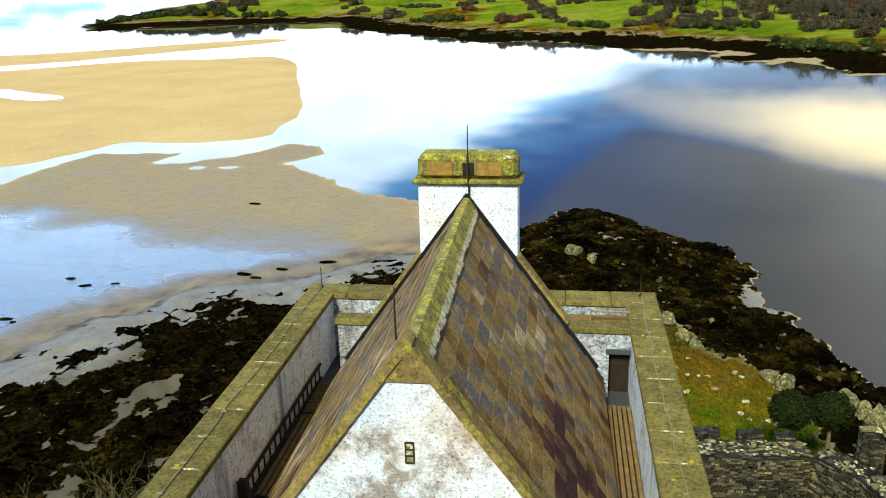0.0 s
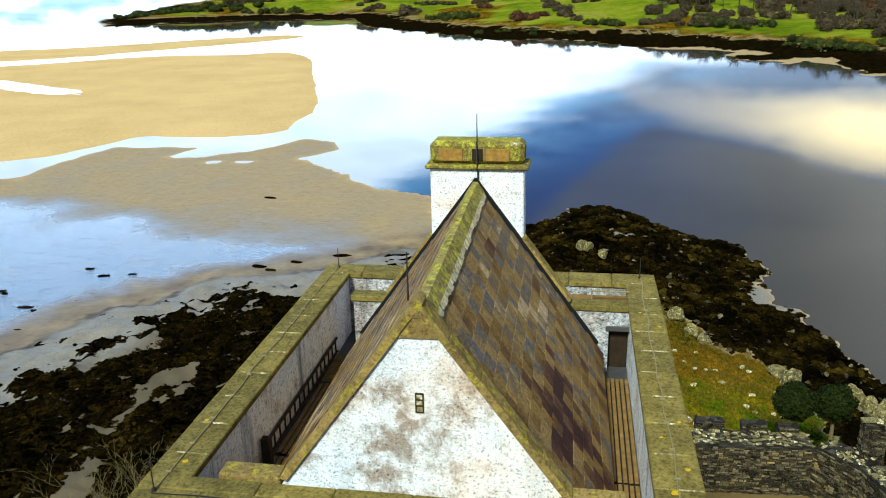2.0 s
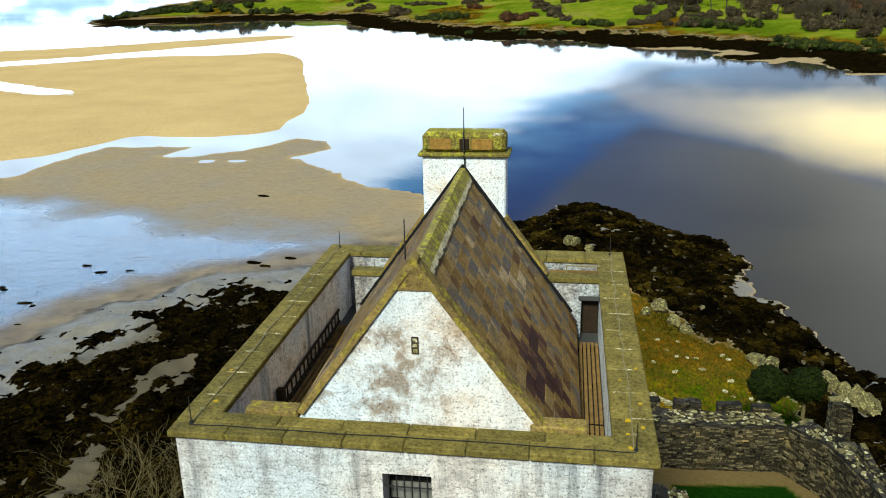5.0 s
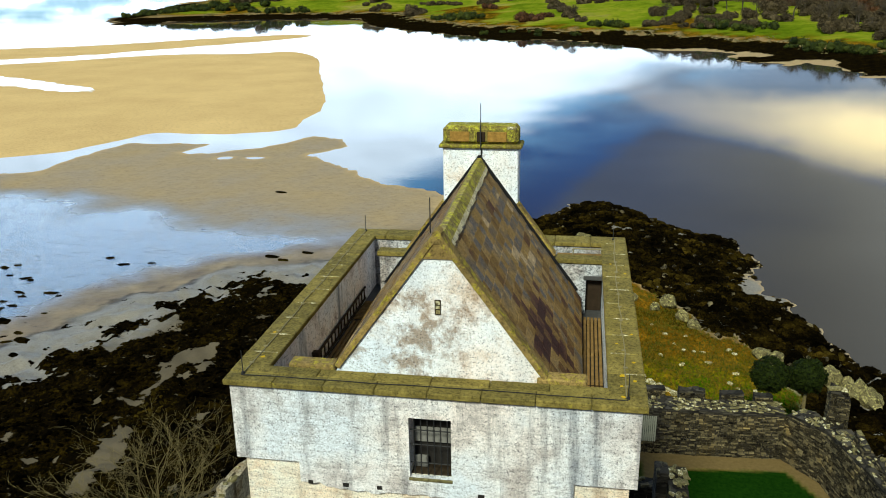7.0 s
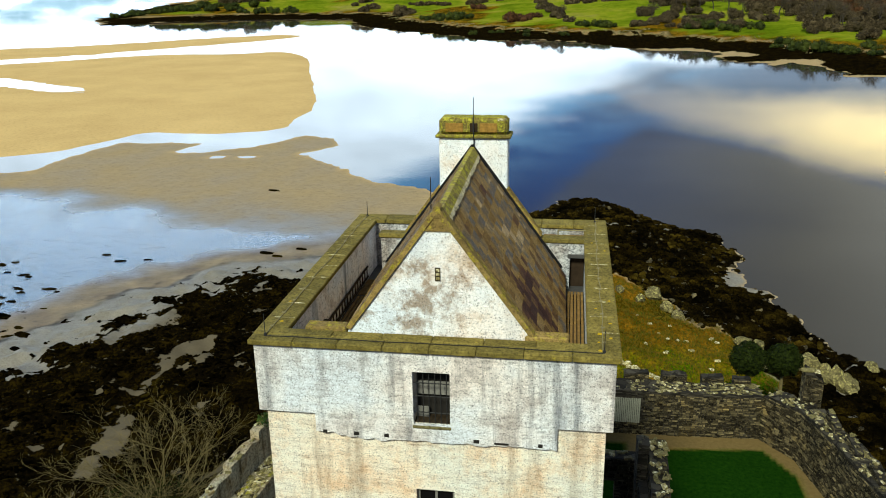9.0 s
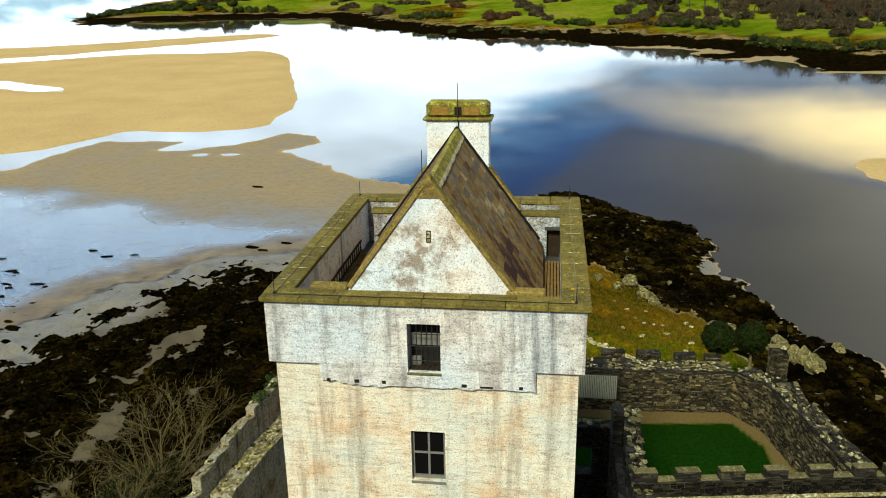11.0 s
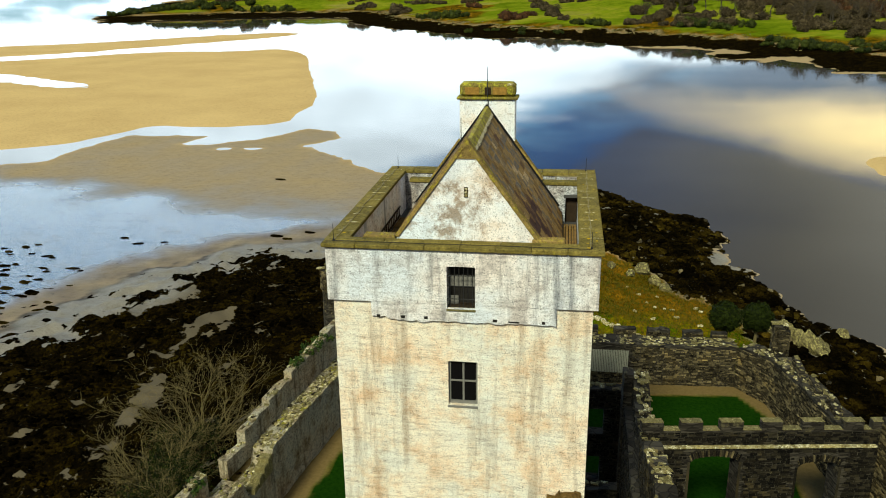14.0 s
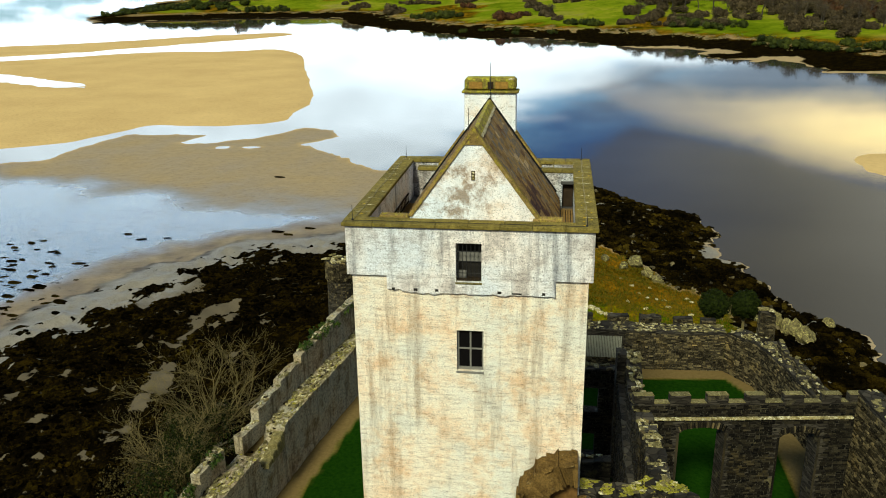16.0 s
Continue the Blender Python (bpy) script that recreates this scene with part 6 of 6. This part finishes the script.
for k in range(26):
    f = k / 25
    x, y = 4.6 + 5.6 * f + r.uniform(-0.2, 0.2), 42.5 - 5.0 * f + r.uniform(-0.25, 0.25)
    piece("row_stone", meshes[r.randrange(4)], Matrix.Translation((x, y, ground_z(x, y) + 0.1)) @ Matrix.Rotation(r.uniform(0, 6), 4, "Z") @ Matrix.Diagonal((0.5, 0.45, 0.5, 1)), row)
# weedy boulders on the wet sand
meshes = [mesh_of("weedy_stone", boulder(r, 1.0, 0.35), WEED) for _ in range(4)]
for x0, y0 in ((-67, 68), (-66, 70), (-58, 58), (-59, 56), (-61, 67), (-64, 63), (-53, 47), (-48, 47), (-52, 73), (-45, 109), (-35, 78), (-33, 77), (-31, 80), (-26, 83), (-55, 63), (-62, 60), (-70, 64), (-64, 56), (-57, 52), (-60, 49), (-55, 55), (-50, 51), (-66, 60)):
  for dx, dy, small in ((0, 0, 1.0), (r.uniform(-3, 3), r.uniform(-2.5, 2.5), 0.6), (r.uniform(-4, 4), r.uniform(-3, 3), 0.5)):
    if small < 1 and x0 > -50:
        continue
    x, y = x0 + dx, y0 + dy
    s = new("weedy_stone", meshes[r.randrange(4)])
    k = r.uniform(0.9, 1.7) * small
    s.matrix_basis = Matrix.Translation((x, y, ground_z(x, y) + 0.02)) @ Matrix.Rotation(r.uniform(-0.6, 0.6), 4, "Z") @ Matrix.Diagonal((k * 1.3, k * 0.8, k * 0.24, 1))
    tagged(s, "dark weed-covered stone on wet sand", "stone", "weedy stones on the flats")


def scatter(name, n, box_xy, material, size, label, seed, low=0.6, facets=1, high=0.55):
    """Lumps of weed and rock strewn where weed grows, as one mesh."""
    rs = np.random.RandomState(seed)
    x0, x1, y0, y1 = box_xy
    X, Y = rs.uniform(x0, x1, n), rs.uniform(y0, y1, n)
    Zg, w = land(X[None], Y[None])
    keep = (w["weed"][0] > low) & (w["wet"][0] < 0.5) & (w["path"][0] < 0.1) & (w["lawn"][0] < 0.1)
    base = bmesh.new()
    bmesh.ops.create_icosphere(base, subdivisions=facets, radius=0.5)
    bv = np.array([v.co[:] for v in base.verts])
    bf = np.array([[v.index for v in f.verts] for f in base.faces])
    base.free()
    V, F = [], []
    for x, y, z in zip(X[keep], Y[keep], Zg[0][keep]):
        k = size * rs.uniform(0.5, 1.6)
        a = rs.uniform(0, math.tau)
        p = bv * (1 + rs.uniform(-0.32, 0.32, (len(bv), 1))) * (k * 1.5, k, k * high)
        p = np.stack([p[:, 0] * math.cos(a) - p[:, 1] * math.sin(a) + x, p[:, 0] * math.sin(a) + p[:, 1] * math.cos(a) + y, p[:, 2] + z], 1)
        F.append(bf + len(bv) * len(V))
        V.append(p)
    me = bpy.data.meshes.new(name)
    me.from_pydata(np.concatenate(V).tolist(), [], np.concatenate(F).tolist())
    me.materials.append(material)
    return tagged(new(name, me), label, "rocks" if "rock" in name else "seaweed", kind="stuff")


scatter("weed_rock", 20000, (-5, 46, 0, 110), ROCKWEED, 0.46, "dark weed-covered rocks of the headland", 61, 0.45, 2, 0.75)
scatter("bare_rock", 1100, (-5, 46, 0, 110), GREYSTONE, 0.36, "bare grey rocks among the weed of the headland", 63, 0.45, 2, 0.8)
scatter("seaweed", 19000, (-48, -12, 6, 92), WEED, 0.25, "dark clumps of seaweed on the beach", 62, 0.56, 2, 0.6)


# ---- trees and bushes ----
def leaves(r, n, radius, size, squash=0.8, lumps=7):
    """An uneven crown of many small leaf blades gathered in lumps."""
    centres = [Vector((r.gauss(0, 0.45), r.gauss(0, 0.45), r.gauss(0, 0.35) * squash)) * radius for _ in range(lumps)]
    V, F = [], []
    for _ in range(n):
        c = centres[r.randrange(lumps)]
        o = c + Vector((r.gauss(0, 1), r.gauss(0, 1), r.gauss(0, 1) * squash)).normalized() * radius * 0.55 * r.random() ** 0.4
        a = Vector((r.gauss(0, 1), r.gauss(0, 1), r.gauss(0, 1))).normalized() * size
        b = a.cross(Vector((r.gauss(0, 1), r.gauss(0, 1), r.gauss(0, 1)))).normalized() * size * 0.6
        k = len(V)
        V += [o - a, o + b, o + a, o - b]
        F.append((k, k + 1, k + 2, k + 3))
    return V, F


def leaf_mesh(name, r, n, radius, size, material, squash=0.8, lumps=7, lift=0.0):
    V, F = leaves(r, n, radius, size, squash, lumps)
    me = bpy.data.meshes.new(name)
    me.from_pydata([(v.x, v.y, v.z + lift) for v in V], [], F)
    me.materials.append(material)
    return me


def limbs(bm, r, a, way, length, radius, depth, spread=0.55, lift=0.1):
    """A branching limb of tapered pieces."""
    b = a + way * length
    rod(bm, a, b, radius, radius * 0.72, 5 if depth > 2 else 3)
    if depth == 0:
        return
    for _ in range(2 if depth < 3 else 3):
        w = (way + Vector((r.gauss(0, spread), r.gauss(0, spread), r.gauss(0, spread) + lift))).normalized()
        limbs(bm, r, b, w, length * r.uniform(0.62, 0.9), radius * r.uniform(0.5, 0.68), depth - 1, spread, lift)


def bough(bm, r, a, way, length, radius, depth, spread, lift):
    """A bent, tapering bough that carries smaller ones along its length."""
    n = 3
    for k in range(n):
        way = (way + Vector((r.gauss(0, 0.16), r.gauss(0, 0.16), r.gauss(0, 0.12) + lift))).normalized()
        b = a + way * length / n
        rod(bm, a, b, radius * (1 - 0.2 * k), radius * (0.8 - 0.2 * k), 5 if depth > 2 else 3)
        a = b
        if depth:
            for _ in range(2 if k == n - 1 else 1):
                w = (way + Vector((r.gauss(0, spread), r.gauss(0, spread), r.gauss(0, spread * 0.8)))).normalized()
                bough(bm, r, a, w, length * r.uniform(0.45, 0.72), max(radius * (0.62 - 0.1 * k), 0.008), depth - 1, spread, lift)


r = random.Random(71)
for x, y, reach, stems, tall in ((-19.2, 21.0, 3.5, 8, 1.15), (-20.6, 17.6, 2.7, 6, 0.5), (-18.2, 14.6, 2.0, 4, 0.5)):
    z = ground_z(x, y)
    e = thing("bare_tree", (x, y, z), "leafless pale-twigged shrubby tree above the shore", "tree", "bare trees by the wall")
    for k in range(stems):
        bm = bmesh.new()
        a = k * math.tau / stems + r.uniform(-0.4, 0.4)
        bough(bm, r, Vector((x, y, z - 0.2)), Vector((math.cos(a) * 0.8, math.sin(a) * 0.8, tall * r.uniform(0.6, 1.5))).normalized(), reach * r.uniform(0.8, 1.15), 0.062, 4, 0.50, 0.05)
        part("stem", bm, BARK, e)
    me = leaf_mesh("undergrowth", r, 5000, 2.4, 0.07, EVERGREEN, 0.5, 14, 0.7)
    piece("undergrowth", me, Matrix.Translation((x, y, z)), e)
    me = leaf_mesh("dead_growth", r, 4500, 3.0, 0.075, SCRUB, 0.35, 12, 0.4)
    piece("dead_growth", me, Matrix.Translation((x - 0.3, y - 0.8, z)), e)
# evergreen bushes behind the bawn wall
for x, y, rad in ((14.5, 33.8, 1.22), (16.7, 34.0, 1.18)):
    z = max(ground_z(x, y), 0.5)
    e = thing("evergreen_bush", (x, y, z), "dense dark green rounded bush behind the wall", "bush", "evergreen bushes")
    ph = Vector((r.uniform(0, 9), 0, 0))
    V, F = [], []
    for _ in range(7000):
        way = Vector((r.gauss(0, 1), r.gauss(0, 1), r.gauss(0, 1))).normalized()
        o = way * rad * (0.86 + 0.28 * noise.noise(way * 2.6 + ph)) * (1 - 0.3 * r.random() ** 2)
        a = Vector((r.gauss(0, 1), r.gauss(0, 1), r.gauss(0, 1))).normalized() * 0.075
        b = a.cross(way).normalized() * 0.05
        q = len(V)
        V += [o - a, o + b, o + a, o - b]
        F.append((q, q + 1, q + 2, q + 3))
    me = bpy.data.meshes.new("crown")
    me.from_pydata([v[:] for v in V], [], F)
    me.materials.append(EVERGREEN)
    piece("crown", me, Matrix.Translation((x, y, 3.75)), e)
    bm = bmesh.new()
    rod(bm, (x, y, z - 1.5), (x, y, 3.6), 0.16, 0.08)
    part("trunk", bm, BARK, e)
# ivy on the outer parapet
e = thing("ivy", (-11.8, 22, 5), "green ivy growing over the parapet head", "ivy")
for k in range(9):
    f = k / 8
    x, y = -10.6 - 1.5 * f, 29 - 9 * f
    if k in (1, 4):
        x, y, f = (-13.6, 9.0, 5.5) if k == 1 else (-13.9, 6.4, 7.5)
    piece("ivy_clump", leaf_mesh("ivy_clump", r, 260, 0.55, 0.09, IVY, 0.6, 4), Matrix.Translation((x - 0.2, y, 5.6 - 0.2 * f)), e)
# rough grass tufts on the headland
rs = np.random.RandomState(81)
X, Y = rs.uniform(3, 24, 16000), rs.uniform(34, 64, 16000)
Zg, w = land(X[None], Y[None])
V, F = [], []
for x, y, z, g in zip(X, Y, Zg[0], w["grass"][0]):
    if g < 0.7:
        continue
    for _ in range(3):
        a, h = rs.uniform(0, math.tau), rs.uniform(0.10, 0.26)
        k = len(V)
        dx, dy = math.cos(a) * 0.035, math.sin(a) * 0.035
        V += [(x - dx, y - dy, z - 0.02), (x + dx, y + dy, z - 0.02), (x + rs.uniform(-0.16, 0.16), y + rs.uniform(-0.16, 0.16), z + h)]
        F.append((k, k + 1, k + 2))
me = bpy.data.meshes.new("grass")
me.from_pydata(V, [], F)
me.materials.append(TUFT)
tagged(new("grass", me), "tawny and green rough grass tufts", "grass", kind="stuff")

# ---- the far shore ----
r = random.Random(91)


def shrub_mesh(name, material, squash, lumps, n, size):
    """Rounded twiggy heads over solid hearts, as one mesh."""
    bm = bmesh.new()
    heads = [Vector((r.gauss(0, 0.42), r.gauss(0, 0.42), 0.38 + r.uniform(-0.12, 0.25) * squash)) for _ in range(lumps)]
    for c in heads:
        rad = r.uniform(0.32, 0.52)
        ph = Vector([r.uniform(0, 9) for _ in range(3)])
        for v in bmesh.ops.create_icosphere(bm, subdivisions=2, radius=rad, matrix=Matrix.Translation(c))["verts"]:
            v.co = c + (v.co - c) * (0.80 + 0.25 * noise.noise((v.co - c) * 3 / rad + ph))
        for _ in range(n):
            way = Vector((r.gauss(0, 1), r.gauss(0, 1), r.gauss(0, 1) + 0.3)).normalized()
            o = c + way * rad * r.uniform(0.75, 1.1)
            tip = (way + Vector((r.gauss(0, 0.6), r.gauss(0, 0.6), r.gauss(0, 0.6)))).normalized() * size * r.uniform(0.7, 1.6)
            side = tip.cross(Vector((r.gauss(0, 1), r.gauss(0, 1), r.gauss(0, 1)))).normalized() * size * 0.45
            bm.faces.new([bm.verts.new(q) for q in (o - side, o + side, o + tip)])
    return mesh_of(name, bm, material)


SHRUBS = {
    "dark": [shrub_mesh("dark_shrub", FAR_DARK, 0.9, 6, 130, 0.09) for _ in range(4)],
    "brown": [shrub_mesh("brown_shrub", FAR_BROWN, 1.2, 6, 300, 0.10) for _ in range(4)],
    "red": [shrub_mesh("russet_shrub", FAR_RED, 0.8, 6, 130, 0.09) for _ in range(3)],
}
WORDS = {"dark": "dark evergreen shrub on the far shore", "brown": "brown leafless hedge shrub between far fields", "red": "russet bracken and bramble bush on the far shore"}


def hedge(kind, x0, y0, x1, y1, n, size, wide):
    """Bushes strewn along a line of the far shore."""
    for k in range(n):
        f = (k + r.random()) / n
        x, y = x0 + (x1 - x0) * f + r.gauss(0, wide), y0 + (y1 - y0) * f + r.gauss(0, wide)
        s = size * r.uniform(0.65, 1.3)
        ob = new("shrub", SHRUBS[kind][r.randrange(len(SHRUBS[kind]))])
        ob.matrix_basis = Matrix.Translation((x, y, ground_z(x, y) - 0.1 * s)) @ Matrix.Rotation(r.uniform(0, 6), 4, "Z") @ Matrix.Diagonal((s, s, s * r.uniform(0.7, 1.1), 1))
        tagged(ob, WORDS[kind], "shrub", kind + " shrubs of the far shore")


r2 = np.random.RandomState(92)
X, Y = r2.uniform(-330, 190, 26000), r2.uniform(240, 720, 26000)
d2 = inside(FAR_SHORE, X, Y) + 6 * waves(X, Y, 22, 33)
keep = np.abs(d2 - 36 + 3 * waves(X, Y, 40, 37)) < 5.0
X, Y = X[keep][:1500], Y[keep][:1500]
Zg = land(X[None], Y[None])[0][0]
block = bmesh.new()
bmesh.ops.create_icosphere(block, subdivisions=1, radius=0.5)
bv, bf = np.array([q.co[:] for q in block.verts]), np.array([[q.index for q in f.verts] for f in block.faces])
block.free()
V = np.concatenate([bv * (1 + r2.uniform(-0.3, 0.3, (12, 1))) * np.array((1.3, 0.9, 0.6)) * r2.uniform(0.4, 1.3) + (x, y, z + 0.1) for x, y, z in zip(X, Y, Zg)])
F = np.concatenate([bf + 12 * k for k in range(len(X))])
me = bpy.data.meshes.new("shore_stones")
me.from_pydata(V.tolist(), [], F.tolist())
me.materials.append(CAPSTONE_MOSS)
tagged(new("shore_stones", me), "pale stones along the far tide line", "stones", kind="stuff")
hedge("dark", -405, 700, -320, 722, 16, 5.5, 4)
hedge("dark", -330, 735, -240, 712, 14, 5.0, 5)
hedge("brown", -345, 800, -300, 818, 8, 6.5, 6)
hedge("brown", -222, 840, -170, 705, 9, 6.0, 5)
hedge("brown", -142, 655, -130, 668, 4, 6.0, 4)
hedge("dark", -100, 580, -70, 545, 8, 5.0, 4)
hedge("red", -74, 640, -68, 630, 3, 5.0, 4)
hedge("red", -42, 535, -24, 516, 5, 5.0, 4)
hedge("brown", -32, 710, -3, 492, 16, 4.5, 3)
hedge("dark", 8, 480, 26, 468, 6, 3.6, 2.5)
hedge("brown", 36, 478, 84, 425, 16, 5.0, 7)
hedge("brown", 52, 520, 78, 480, 10, 4.6, 8)
hedge("dark", 64, 445, 80, 428, 6, 4.2, 4)
hedge("dark", 90, 425, 96, 415, 3, 4.2, 3)
hedge("brown", 116, 410, 150, 365, 16, 4.6, 7)
hedge("dark", 92, 362, 114, 322, 14, 3.6, 4)
hedge("red", 145, 505, 165, 420, 14, 6.0, 9)
hedge("brown", 100, 500, 170, 480, 12, 6.0, 10)
hedge("dark", -60, 470, 10, 440, 7, 2.4, 4)
# the wooded slope and the hedges at the head of the bay
hedge("brown", 60, 560, 130, 540, 22, 6.0, 10)
hedge("brown", 120, 470, 160, 400, 20, 5.5, 9)
hedge("red", 130, 540, 200, 470, 22, 6.5, 12)
hedge("brown", -2, 600, 40, 640, 14, 5.0, 6)
hedge("dark", 118, 345, 150, 300, 12, 3.8, 5)
hedge("brown", -150, 760, -60, 730, 16, 4.6, 5)
hedge("dark", -420, 712, -300, 760, 18, 6.0, 8)
# bare trees of the far fields
FAR_TREES = []
for k in range(3):
    bm = bmesh.new()
    limbs(bm, r, Vector((0, 0, -0.3)), Vector((0.05, 0, 1)), 2.6, 0.34, 5, 0.36, 0.05)
    V, F = [], []
    for _ in range(900):
        way = Vector((r.gauss(0, 1), r.gauss(0, 1), abs(r.gauss(0, 1)) + 0.1)).normalized()
        o = way * r.uniform(1.6, 4.3) + Vector((0, 0, 4.0))
        tip = (way + Vector((r.gauss(0, 0.5), r.gauss(0, 0.5), r.gauss(0, 0.5)))).normalized() * r.uniform(0.5, 1.1)
        side = tip.cross(Vector((r.gauss(0, 1), r.gauss(0, 1), r.gauss(0, 1)))).normalized() * 0.055
        q = len(V)
        V += [o - side, o + side, o + tip]
        F.append((q, q + 1, q + 2))
    me = bpy.data.meshes.new("crown")
    me.from_pydata([v[:] for v in V], [], F)
    me.materials.append(FAR_BROWN)
    FAR_TREES.append((mesh_of("trunk", bm, FAR_BARK), me))
for x, y in ((72, 532), (79, 528), (86, 520), (93, 508), (99, 497), (106, 492), (113, 470), (121, 458), (126, 447), (134, 440), (118, 420), (128, 408), (140, 395), (144, 420), (150, 450), (136, 470), (146, 380), (155, 470), (160, 440), (110, 520), (125, 505), (140, 500), (66, 540), (152, 395), (148, 372), (157, 410), (-5, 520), (-18, 600), (48, 500), (132, 425), (122, 485), (165, 480)):
    tree, twigs = FAR_TREES[r.randrange(3)]
    s = r.uniform(0.85, 1.35)
    e = thing("far_tree", (x, y, ground_z(x, y)), "bare winter tree among far fields", "tree", "bare trees of the far fields")
    m = Matrix.Translation((x, y, ground_z(x, y))) @ Matrix.Rotation(r.uniform(0, 6), 4, "Z") @ Matrix.Diagonal((s, s, s, 1))
    piece("trunk", tree, m, e)
    piece("crown", twigs, m, e)
